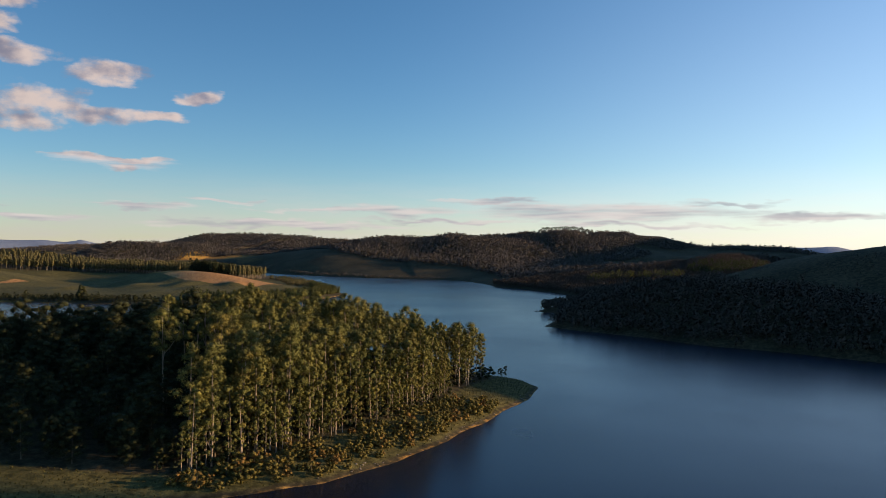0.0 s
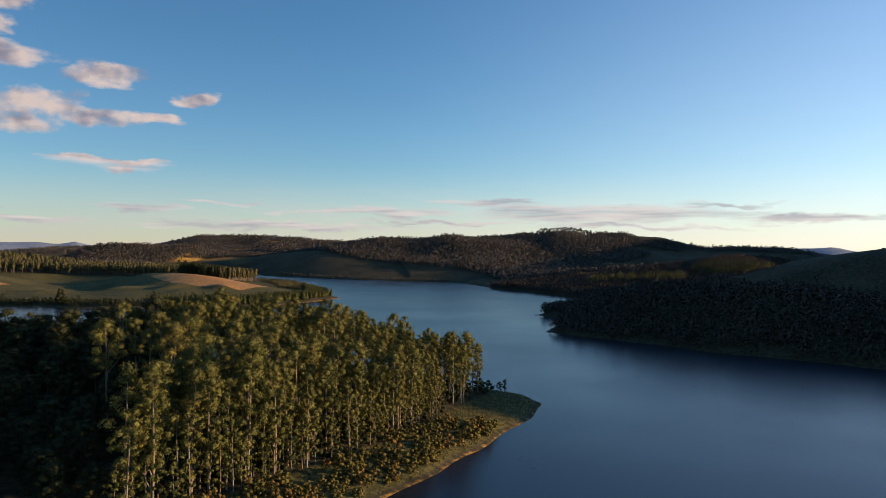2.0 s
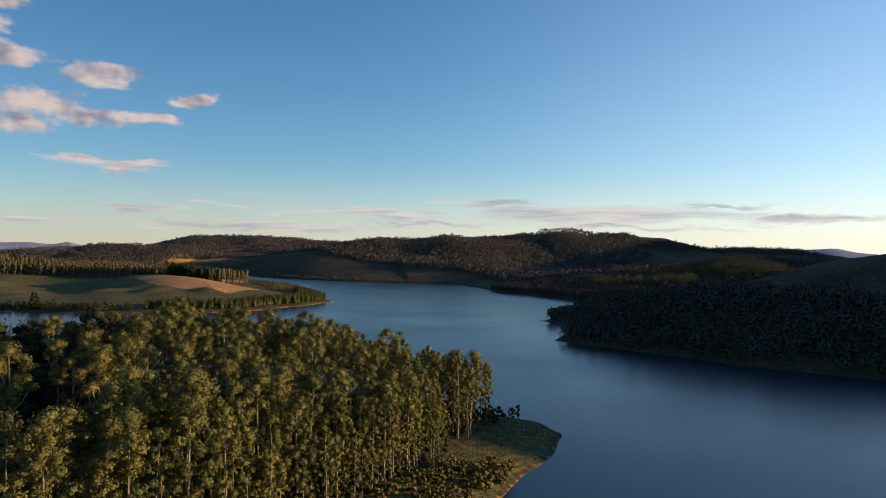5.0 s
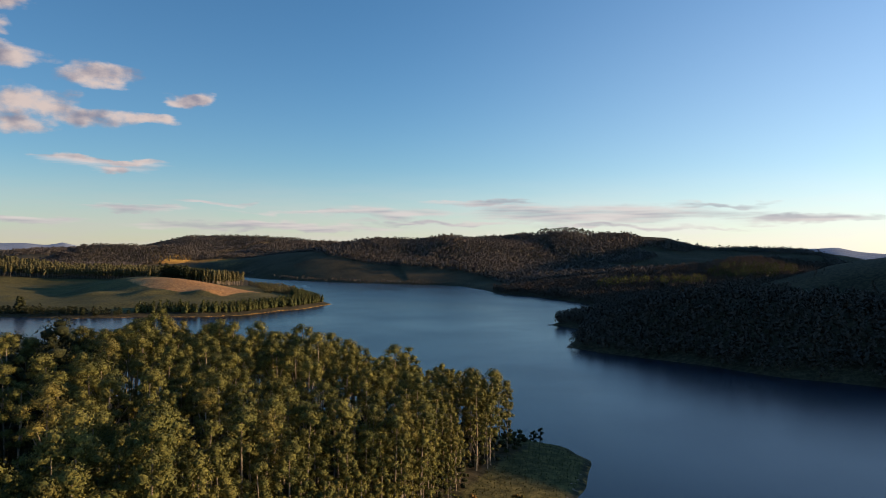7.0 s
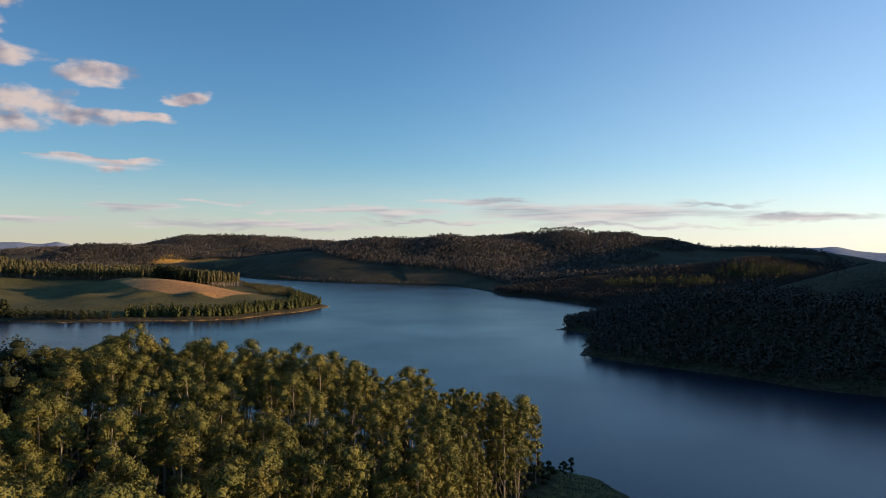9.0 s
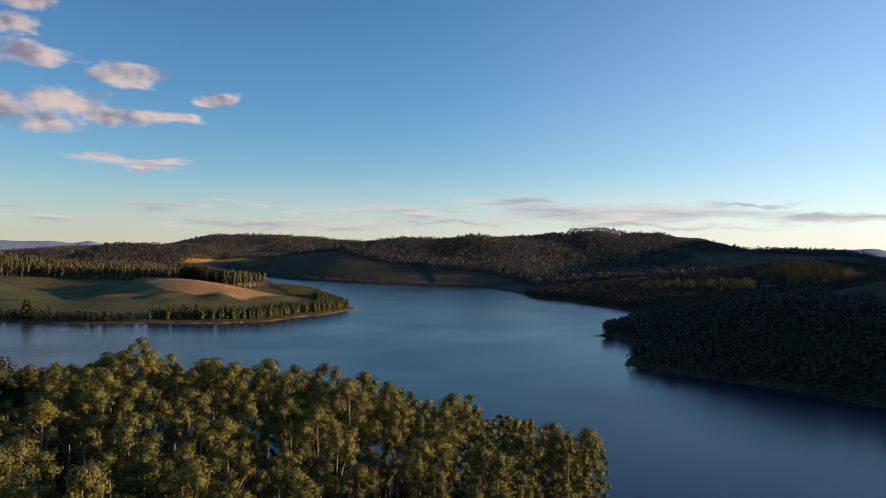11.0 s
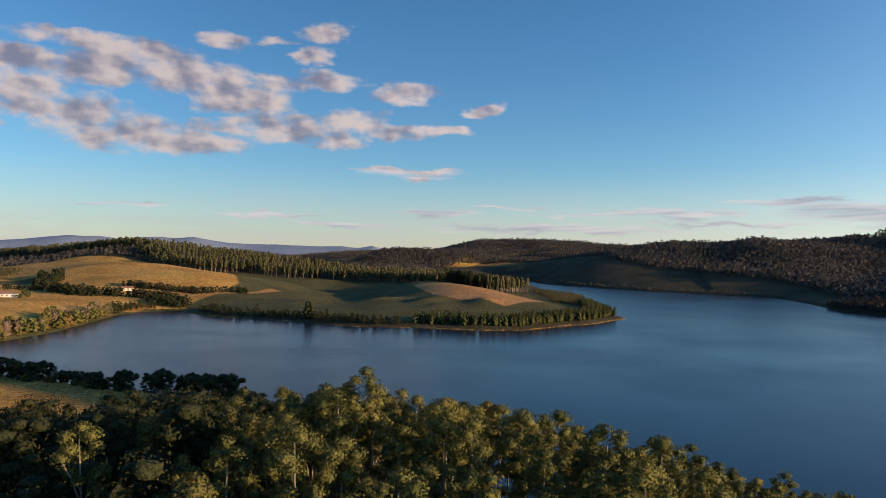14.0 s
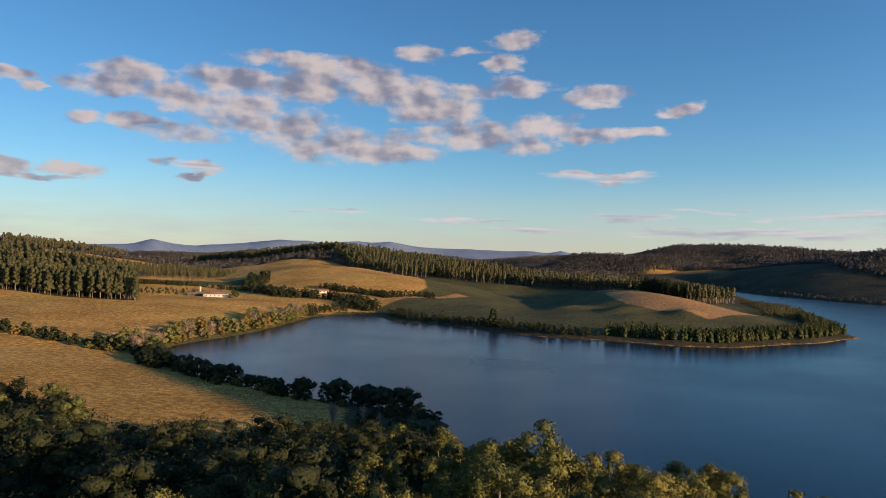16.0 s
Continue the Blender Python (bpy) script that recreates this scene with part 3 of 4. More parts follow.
east_heath = np.clip((GZ - 26) / 14, 0, 1) * np.clip((GX - 220) / 60, 0, 1) * (GY < 850) * (GY > 250)
bank = np.clip(GSD / 3, 0, 1) * (GX > -140) * (GX < 62) * (GY > 130) * (GY < 350)
far_field = np.clip((np.interp(GX, [-520, -100, 60, 150], [190, 165, 125, 0]) - GSD) / 20, 0, 1) * (GY > 1380) * (GX > -560) * (GX < 160)
zone = np.stack([np.maximum.reduce([soft_inside(PASTURE, 20), soft_inside(GREEN_STRIP, 10), far_field * 0.36, bank * 0.85]) * (1 - wood_floor) * ((GSD > 14) | (GY < 360)) + reeds * 0.7, dry, np.maximum.reduce([soft_inside(PLOUGH, 16), track, east_heath * 0.1]), far_haze], -1)
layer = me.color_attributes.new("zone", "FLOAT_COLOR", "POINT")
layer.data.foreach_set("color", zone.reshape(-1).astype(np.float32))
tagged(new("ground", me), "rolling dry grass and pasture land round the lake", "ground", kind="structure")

wv = np.array([(-700, -520, 0), (520, -520, 0), (520, 2050, 0), (-700, 2050, 0)], float)
tagged(new("water", quad_mesh("water", wv, [(0, 1, 2, 3)], [M_WATER])), "calm dark blue lake water with faint ripples", "lake", kind="structure")


# ---- trees ----
def inside(x, y, poly):
    return polygon_distance(x, y, poly) < 0


def spots(rng, box, gap, keep):
    """Loosely gridded places in a box where keep(x, y, distance from water) holds: rows of x, y, z."""
    x0, y0, x1, y1 = box
    X, Y = np.meshgrid(np.arange(x0, x1, gap), np.arange(y0, y1, gap))
    X = (X + rng.uniform(-0.42, 0.42, X.shape) * gap).ravel()
    Y = (Y + rng.uniform(-0.42, 0.42, Y.shape) * gap).ravel()
    Z, sd = land(X, Y)
    ok = (sd > 2) & keep(X, Y, sd)
    return np.stack([X[ok], Y[ok], Z[ok]], 1)


def eucalyptus(rng, tall=24.0, clumps=13, count=100, leaf=0.6, low=0.42, spread=3.2, limbs=0, sides=6, heart=None):
    """Trunk, crown and some limbs of a gum tree: domed leafy clumps at the ends of rising limbs, in a tall uneven crown."""
    lean = rng.normal(size=2) * 0.6
    hs = np.linspace(0, 0.9, 7 if sides > 4 else 3)
    path = [(lean[0] * h * h + 0.15 * math.sin(5 * h), lean[1] * h * h + 0.15 * math.cos(4 * h), tall * h - 0.3 * (h == 0)) for h in hs]
    r0 = tall * 0.0072
    trunk = tube(path, [r0 * (1.2 - h) + 0.03 for h in hs], sides)

    def stem_at(f):
        return np.array([np.interp(f, hs, [p[j] for p in path]) for j in range(3)])
    centres, radii, wood_limbs = [], [], []
    lopsided, bite = rng.uniform(0, 6.28), rng.uniform(0.1, 0.35)
    for i in range(clumps):
        u = (i + 0.5) / clumps
        f = low + (0.97 - low) * u ** 0.8
        a = i * 2.4 + rng.uniform(-0.6, 0.6)
        girth = math.sin(math.pi * (0.13 + 0.74 * u)) ** 0.8 * (1 - bite * math.cos(a - lopsided))
        r = spread * rng.uniform(0.25, 0.47) * (0.72 + 0.4 * u)
        reach = max(0.0, spread * girth * rng.uniform(0.55, 1.12) - r * 0.45) * (0.35 if u > 0.92 else 1)
        base = stem_at(f - 0.16)
        end = np.array([reach * math.cos(a), reach * math.sin(a), tall * f + rng.uniform(-0.6, 0.6) - 0.3 * r]) + np.array([*stem_at(f)[:2], 0])
        if i % 3 == 1 and len(wood_limbs) < limbs:
            mid = base * 0.45 + end * 0.55 + np.array([0, 0, -0.35])
            wood_limbs.append(tube([base, mid, end], [0.13, 0.10, 0.05], 5))
        centres.append(end)
        radii.append(r)
    return trunk, leaves(rng, centres, radii, count, leaf, 0.8, 0.5, heart), wood_limbs


def round_tree(rng, tall, width, clumps, count, leaf, stem=0.2, sides=5, heart=None):
    """Short trunk and a broad rounded crown."""
    trunk = tube([(0, 0, -0.3), (0.1, 0, tall * stem), (0.1, 0.15, tall * 0.7)], [min(tall * 0.022, 0.26), min(tall * 0.017, 0.2), 0.06], sides)
    centres, radii = [], []
    for i in range(clumps):
        a, f = i * 2.4 + rng.uniform(-0.4, 0.4), (i + 0.5) / clumps
        r = width * rng.uniform(0.16, 0.27)
        z = tall * (stem + (0.96 - stem) * f) - r * 0.5
        reach = width * 0.5 * math.sin(math.pi * (0.2 + 0.72 * f)) * rng.uniform(0.45, 0.95)
        centres.append((reach * math.cos(a), reach * math.sin(a), max(z, r * 0.5)))
        radii.append(r)
    return trunk, leaves(rng, centres, radii, count, leaf, 0.8, 0.25, heart)


def cone_tree(rng, tall, width, count, leaf):
    """Young plantation tree, pointed and leafy to the ground."""
    trunk = tube([(0, 0, -0.3), (0, 0, tall * 0.5), (0.05, 0, tall * 0.95)], [0.14, 0.09, 0.03], 4)
    centres = [(0.12 * width * math.cos(i * 2.4), 0.12 * width * math.sin(i * 2.4), tall * (0.16 + 0.8 * i / 5)) for i in range(6)]
    radii = [width * 0.5 * (1.0 - 0.13 * i) for i in range(6)]
    return trunk, leaves(rng, centres, radii, count, leaf, 1.1, 0.25, ROUGH_BALL)


def bare_tree(rng, tall, twigs=70):
    """Leafless grey-pink tree: trunk, limbs, and fans of thin twigs."""
    trunk = tube([(0, 0, -0.3), (0.1, 0.1, tall * 0.35), (0.0, 0.1, tall * 0.75)], [tall * 0.02, tall * 0.014, 0.03], 5)
    pieces = []
    for i in range(twigs):
        a, f = rng.uniform(0, 6.28), rng.uniform(0.2, 0.75)
        out = tall * rng.uniform(0.08, 0.34)
        s = np.array([0.05, 0.1, tall * f])
        e = s + np.array([math.cos(a) * out, math.sin(a) * out, tall * rng.uniform(0.12, 0.3)])
        pieces.append(tube([s, (s + e) / 2 + (0, 0, 0.1), e], [0.07, 0.05, 0.02], 3))
    return trunk, joined(pieces)


def stuff(name, label, category, rng, templates, places, scales, mats, rounded=False):
    """Many trees that nobody would count, joined. A template is a list of (verts, quads, material index)."""
    vs, qs, ms, n = [], [], [], 0
    pick = rng.integers(0, len(templates), len(places))
    for ti, tpl in enumerate(templates):
        sel = np.where(pick == ti)[0]
        if not len(sel):
            continue
        a = rng.uniform(0, 6.28, len(sel))
        ca, sa, s = np.cos(a)[:, None], np.sin(a)[:, None], scales[sel][:, None]
        for tv, tq, tm in tpl:
            x = (tv[None, :, 0] * ca - tv[None, :, 1] * sa) * s + places[sel, 0][:, None]
            y = (tv[None, :, 0] * sa + tv[None, :, 1] * ca) * s + places[sel, 1][:, None]
            z = tv[None, :, 2] * s + places[sel, 2][:, None]
            cols = [x, y, z]
            if rounded:
                nn = tv[:, 3:] if tv.shape[1] == 6 else np.zeros((len(tv), 3))
                cols += [nn[None, :, 0] * ca - nn[None, :, 1] * sa, nn[None, :, 0] * sa + nn[None, :, 1] * ca, np.repeat(nn[None, :, 2], len(sel), 0)]
            vs.append(np.stack(cols, -1).reshape(-1, len(cols)))
            qs.append((tq[None] + (np.arange(len(sel)) * len(tv))[:, None, None]).reshape(-1, tq.shape[1]) + n)
            ms.append(np.full(len(qs[-1]), tm))
            n += len(sel) * len(tv)
    me = quad_mesh(name, np.concatenate(vs), qs, mats, np.concatenate(ms))
    return tagged(new(name, me), label, category, kind="stuff")


def planted(protos, places, rng, lo, hi, size=None):
    """Copies of the given trees, one at each place; the first of each kind stands at its own first place."""
    used = set()
    for i, (x, y, z) in enumerate(places):
        k = int(rng.integers(0, len(protos)))
        s = rng.uniform(lo, hi) * (size(x, y) if size else 1)
        m = Matrix.Translation((x, y, z)) @ Matrix.Rotation(rng.uniform(0, 6.28), 4, "Z")
        if k in used:
            ob = copy_thing(protos[k], m)
            ob.scale = (s, s, s * rng.uniform(0.94, 1.06))
        else:
            used.add(k)
            protos[k].matrix_basis = m @ Matrix.Scale(s, 4)
    for k, p in enumerate(protos):
        if k not in used:
            for c in list(p.children_recursive):
                bpy.data.objects.remove(c)
            bpy.data.objects.remove(p)


def tree_proto(name, label, category, group, shapes, mats):
    """One tree as an Empty with its trunk, its crown and, where given, each limb."""
    ob = thing(name, label, category, group)
    part("trunk", quad_mesh("trunk", *shapes[0], [mats[0]], smooth=True), ob)
    part("crown", quad_mesh("crown", *shapes[1], [mats[1]]), ob)
    for limb in shapes[2] if len(shapes) > 2 else ():
        part("limb", quad_mesh("limb", *limb, [mats[0]], smooth=True), ob)
    return ob


rng = np.random.default_rng(7)

# The eucalyptus wood on the point.
def gum_side(x, y):
    """Where the gums stand; darker native trees take the rest."""
    return x > np.interp(y, [180, 300, 360], [-68, -116, -150]) + 5 * np.sin(y * 0.13)


def stand_height(x, y):
    """How tall the wood stands: highest in its middle, low at the tip and along the back."""
    h = np.interp(x, [-200, -160, -120, -100, -82, -65, -37, -4, 15], [19, 25, 28, 31, 33, 32.5, 30.5, 26, 22])
    return float(h * np.interp(y, [182, 230, 300, 330, 360, 395], [0.98, 1.0, 1.0, 0.9, 0.74, 0.55]))


def gum_size(x, y):
    return stand_height(x, y) / 25


def mixed(x, y):
    """The west edge of the gums, where they stand scattered among the natives."""
    return (x < np.interp(y, [180, 300, 360], [-64, -98, -132])) & (np.sin(x * 1.7 + y * 2.3) < 0.35)


inner = spots(rng, (-200, 170, 40, 370), 6.9, lambda x, y, sd: (polygon_distance(x, y, WOOD_A) < -13) & (sd > 6) & gum_side(x, y) & ~mixed(x, y) & (value_noise(x, y, 19, 91, 2) < 0.36))
outer = spots(rng, (-200, 170, 40, 370), 5.4, lambda x, y, sd: inside(x, y, WOOD_A) & (polygon_distance(x, y, WOOD_A) >= -13) & (sd > 6) & gum_side(x, y) & ~mixed(x, y))
back = outer[:, 1] > 325
close = np.concatenate([inner, outer[back]])
close = close[np.argsort(np.hypot(close[:, 0] + 80, close[:, 1] - 285))]
rest = close[185:] if len(close) > 185 else close[:0]
close, single = close[:185], outer[~back]
if len(single) > 115:
    rest, single = np.concatenate([rest, single[115:]]), single[:115]
GUMS = [(25, 20, 0.58, 3.5, "tall eucalyptus with pale trunk and clumped olive crown"),
        (24, 17, 0.62, 2.8, "slender eucalyptus with pale trunk and narrow olive crown"),
        (26, 22, 0.60, 3.9, "tall eucalyptus with high domed golden-olive crown"),
        (25, 18, 0.56, 3.3, "eucalyptus with forked pale limbs and ragged crown"),
        (22, 17, 0.55, 3.0, "eucalyptus with drooping olive foliage")]
protos = [tree_proto("eucalyptus_tree", lab, "tree", "eucalyptus wood on the point", eucalyptus(rng, t, n, 215, 0.26, lo, sp, 4, 6, ROUGH_BALL), (M_BARK, M_EUC))
          for t, n, lo, sp, lab in GUMS]
planted(protos, close, rng, 0.82, 1.02, gum_size)
EDGE_GUMS = [(t, n + 13, lo - 0.34, sp * 1.03, lab) for t, n, lo, sp, lab in GUMS] + [(22, 24, 0.16, 2.6, "eucalyptus with olive foliage far down its trunk")]
protos = [tree_proto("eucalyptus_tree", lab, "tree", "eucalyptus wood on the point", eucalyptus(rng, t, n, 115, 0.33, lo, sp, 2, 6, ROUGH_BALL), (M_BARK, M_EUC))
          for t, n, lo, sp, lab in EDGE_GUMS]
planted(protos, single, rng, 0.86, 1.10, gum_size)

# Thin young gums crowd the sunny edge.
young = spots(rng, (-80, 170, 40, 340), 3.3, lambda x, y, sd: (np.abs(polygon_distance(x, y, WOOD_A) + 2) < 4) & (sd > 6) & gum_side(x - 6, y) & (y < 322) & (x > -80) & (x < 4))
protos = [tree_proto("young_eucalyptus", "thin young eucalyptus with leaves down its stem", "tree", "young eucalyptus along the wood's edge",
                     eucalyptus(rng, t, 19, 46, 0.4, 0.12, sp * 1.08, 0, 5, ROUGH_BALL), (M_BARK, M_EUC)) for t, sp in ((15, 1.9), (18, 2.1), (12, 1.9))]
planted(protos, young, rng, 0.65, 1.0, gum_size)


def low_euc(n, count, leaf, low, tall=24, spread=3.4):
    t, c, _ = eucalyptus(rng, tall, n, count, leaf, low, spread, 0, 4, ROUGH_BALL)
    return [(*t, 1), (*c, 0)]


def low_round(tall, width, clumps, count, leaf, stem=0.2):
    t, c = round_tree(rng, tall, width, clumps, count, leaf, stem, 4, ROUGH_BALL)
    return [(*t, 1), (*c, 0)]


if len(rest):
    stuff("eucalyptus_trees", "dense eucalyptus wood with olive crowns on pale trunks", "trees", rng,
          [low_euc(20, 70, 0.45, 0.46, 25, 3.1), low_euc(18, 70, 0.45, 0.5, 25, 2.9), low_euc(19, 70, 0.45, 0.4, 23, 2.7)], rest,
          np.array([gum_size(x, y) for x, y, z in rest]) * rng.uniform(0.82, 1.05, len(rest)), [M_EUC, M_BARK], True)

# Dark undergrowth added to deepen the shade between the trunks.
low = spots(rng, (-150, 170, 40, 372), 4.6, lambda x, y, sd: inside(x, y, WOOD_A) & gum_side(x, y) & (sd > 4))
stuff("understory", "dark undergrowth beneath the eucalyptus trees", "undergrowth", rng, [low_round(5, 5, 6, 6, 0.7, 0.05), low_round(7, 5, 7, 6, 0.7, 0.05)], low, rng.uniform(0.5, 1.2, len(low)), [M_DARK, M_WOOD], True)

# Dark native trees fill the west of the point.
native = spots(rng, (-212, 170, -60, 402), 8.4, lambda x, y, sd: inside(x, y, WOOD_A) & (sd > 4) & (~gum_side(x, y) | mixed(x, y)))
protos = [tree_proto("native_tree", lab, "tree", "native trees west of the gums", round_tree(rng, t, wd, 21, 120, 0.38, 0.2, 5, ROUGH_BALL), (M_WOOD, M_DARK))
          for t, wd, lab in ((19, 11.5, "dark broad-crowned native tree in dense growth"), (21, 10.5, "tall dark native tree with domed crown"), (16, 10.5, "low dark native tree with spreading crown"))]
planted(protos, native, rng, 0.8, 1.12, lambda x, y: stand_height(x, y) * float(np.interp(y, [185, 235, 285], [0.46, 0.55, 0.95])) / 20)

# Shrubs between the wood and the water.
shrub = spots(rng, (-130, 150, 30, 330), 3.2, lambda x, y, sd: (sd > 2.5) & ~inside(x, y, WOOD_A) & (y < 268 + 0.4 * x) & (value_noise(x, y, 14, 41, 2) > -0.45) & (x > -66) & (y - 0.75 * x < 330))
protos = [tree_proto("shrub", "low golden-green shrub on the lake bank", "shrub", "shrubs on the lake bank", round_tree(rng, t, wd, 8, 24, 0.34, 0.05, 4, ROUGH_BALL), (M_WOOD, M_BUSH))
          for t, wd in ((2.6, 2.8), (3.6, 3.2), (1.8, 2.4))]
planted(protos, shrub[:300], rng, 0.7, 1.35)

# The small pair of trees out on the grassy tip.
zt = float(land(np.array([27.5]), np.array([326.0]))[0][0])
for dx, h in ((0.0, 4.2), (2.2, 5.0)):
    ob = tree_proto("sapling", "small dark sapling alone on the grassy tip", "tree", "saplings on the tip", round_tree(rng, h + 0.6, 2.6, 9, 60, 0.3, 0.3, 5, ROUGH_BALL), (M_WOOD, M_DARK))
    ob.location = (26.3 + dx, 326 + dx * 0.4, zt)

# Hedge of native trees along the bay side of the near field, with leafless ones among them.
hedge = spots(rng, (-450, 425, -222, 490), 5.4, lambda x, y, sd: (sd > 2.2) & (sd < 16 + 4 * np.sin(x * 0.09)) & (value_noise(x, y, 12, 51, 2) > -0.62))
protos = [tree_proto("hedge_tree", lab, "tree", "hedge along the bay", round_tree(rng, t, wd, 14, 60, 0.42, st, 5, ROUGH_BALL), (M_WOOD, m))
          for st, t, wd, m, lab in ((0.5, 10, 13, M_DARK, "broad flat-topped native tree at the water's edge"), (0.1, 8, 7.5, M_DARK, "dark rounded hedge tree at the water's edge"), (0.1, 7, 6, M_DARK, "low dark hedge tree at the water's edge"),
                                (0.1, 9, 6.5, M_DARK, "taller dark hedge tree at the water's edge"), (0.08, 5, 6, M_BUSH, "yellowish hedge shrub at the water's edge"))]
planted(protos, hedge, rng, 0.5, 1.05)
low = spots(rng, (-226, 392, -160, 462), 4.2, lambda x, y, sd: (sd > 1.5) & (sd < 34) & ~inside(x, y, WOOD_A) & (value_noise(x, y, 16, 57, 2) > -0.3))
protos = [tree_proto("bank_shrub", "low dark scrub on the small headland", "shrub", "scrub on the headland", round_tree(rng, t, wd, 8, 24, 0.36, 0.05, 4, ROUGH_BALL), (M_WOOD, m))
          for t, wd, m in ((2.6, 3.4, M_DARK), (3.4, 3.6, M_DARK), (2.0, 2.8, M_BUSH))]
planted(protos, low, rng, 0.7, 1.4)
BARE = [(-228, 456, 7), (-318, 448, 7), (-372, 452, 8), (-222, 414, 7.5), (-226, 417, 7), (-219, 411, 6.5), (-236, 470, 6), (-215, 422, 6), (-219, 426, 6), (-212, 427, 5), (-222, 430, 5)]
proto = None
for x, y, h in BARE:
    z = float(land(np.array([float(x)]), np.array([float(y)]))[0][0])
    m = Matrix.Translation((x, y, z)) @ Matrix.Rotation(rng.uniform(0, 6.28), 4, "Z")
    if proto is None:
        proto = tree_proto("bare_tree", "leafless pinkish-grey tree with fanned twigs", "tree", "bare trees", bare_tree(rng, 8.0, 110), (M_WOOD, M_BARE))
        proto.matrix_basis = m @ Matrix.Scale(h / 8, 4)
    else:
        ob = copy_thing(proto, m)
        ob.scale = (h / 8,) * 3

# Trees by the near field's far corner and along the creek.
corner = spots(rng, (-320, 280, -205, 365), 9.5, lambda x, y, sd: (polygon_distance(x, y, np.array([(-320, 300), (-310, 352), (-270, 350), (-225, 330), (-200, 300), (-240, 280)], float)) < 0))
protos = [tree_proto("field_tree", "olive tree with ragged crown beside the dry field", "tree", "trees beside the field", round_tree(rng, t, wd, 16, 70, 0.45, 0.2, 5, ROUGH_BALL), (M_WOOD, m))
          for t, wd, m in ((10, 7.5, M_DARK), (12, 8, M_EUC), (8, 7, M_DARK))]
planted(protos, corner, rng, 0.9, 1.4)
creek = spots(rng, (-680, 395, -430, 500), 8.0, lambda x, y, sd: (np.abs(y - np.interp(x, [-680, -560, -450], [405, 432, 470])) < 11) & (sd > 2))
bank = spots(rng, (-650, 470, -440, 830), 6.4, lambda x, y, sd: (sd > 2.5) & (sd < 24 + 8 * np.sin(y * 0.07)) & (value_noise(x, y, 26, 43, 2) > -0.5) & (y < 735))
protos = [tree_proto("bank_tree", lab, "tree", "trees round the bay", sh, (M_WOOD, m))
          for sh, m, lab in ((round_tree(rng, 7, 7, 13, 18, 0.7, 0.1, 4, ROUGH_BALL), M_BUSH, "golden-green bank tree with rounded crown"),
                             (round_tree(rng, 5, 6, 12, 18, 0.7, 0.05, 4, ROUGH_BALL), M_BUSH, "low golden-green bank shrub"),
                             (round_tree(rng, 8, 6.5, 13, 18, 0.7, 0.12, 4, ROUGH_BALL), M_EUC, "olive bank tree above reeds"),
                             (bare_tree(rng, 8, 80), M_BARE, "leafless pinkish tree on the bay's bank"))]
planted(protos, bank, rng, 0.85, 1.5)
protos = [tree_proto("creek_tree", "dark low tree along the creek line", "tree", "trees along the creek", round_tree(rng, t, 6.5, 12, 18, 0.7, 0.08, 4, ROUGH_BALL), (M_WOOD, m))
          for t, m in ((6, M_DARK), (7, M_DARK), (5, M_BUSH))]
planted(protos, creek, rng, 0.7, 1.2)

# Young plantation round the pasture point.
band = spots(rng, (-300, 755, -110, 1080), 4.3, lambda x, y, sd: (sd > 9) & (sd < 27) & (x > -285) & ((x > -258) | (y < 830)))
band = band[np.argsort(band[:, 1])]
rows = [cone_tree(rng, t, wd, 12, 0.9) for t, wd in ((7.8, 4.6), (8.6, 4.8), (7.2, 4.4))]
protos = [tree_proto("plantation_tree", "pointed dark young plantation tree in rows", "tree", "plantation rows on the pasture point", sh, (M_WOOD, M_PLANT)) for sh in rows]
planted(protos, band[:300], rng, 0.85, 1.15)
if len(band) > 300:
    stuff("plantation_trees", "close rows of young plantation trees round the point", "trees", rng, [[(*sh[0], 1), (*sh[1], 0)] for sh in rows],
          band[300:], rng.uniform(0.85, 1.15, len(band) - 300), [M_PLANT, M_WOOD], True)
strip = spots(rng, (-640, 735, -285, 835), 5.5, lambda x, y, sd: (sd > 5) & (sd < 26) & (value_noise(x, y, 45, 47, 2) > -0.35))
protos = [tree_proto("lakeside_tree", "dark tree in a strip along the far bank", "tree", "trees along the far bank", round_tree(rng, t, wd, 10, 14, 0.9, 0.06, 4, ROUGH_BALL), (M_WOOD, M_DARK))
          for t, wd in ((8, 6), (7, 5.5), (10, 6))]
planted(protos, strip[:250], rng, 0.4, 0.85)
zt = float(land(np.array([-386.0]), np.array([772.0]))[0][0])
tall = tree_proto("lakeside_tree", "tall dark tree standing over the far bank", "tree", "trees along the far bank", round_tree(rng, 17, 10, 18, 22, 0.9, 0.08, 5, FINE_BALL), (M_WOOD, M_DARK))
tall.location = (-386, 772, zt)
scrub = spots(rng, (-300, 985, -180, 1260), 7.5, lambda x, y, sd: (sd > 4) & (sd < 60) & (x > -300) & (y > 1040))
stuff("scrub_trees", "low olive regrowth at the wood's end", "trees", rng, [low_round(7, 6, 6, 8, 1.0, 0.05), low_round(9, 5, 6, 8, 1.0, 0.05)], scrub, rng.uniform(0.6, 1.2, len(scrub)), [M_STAND, M_BARK], True)

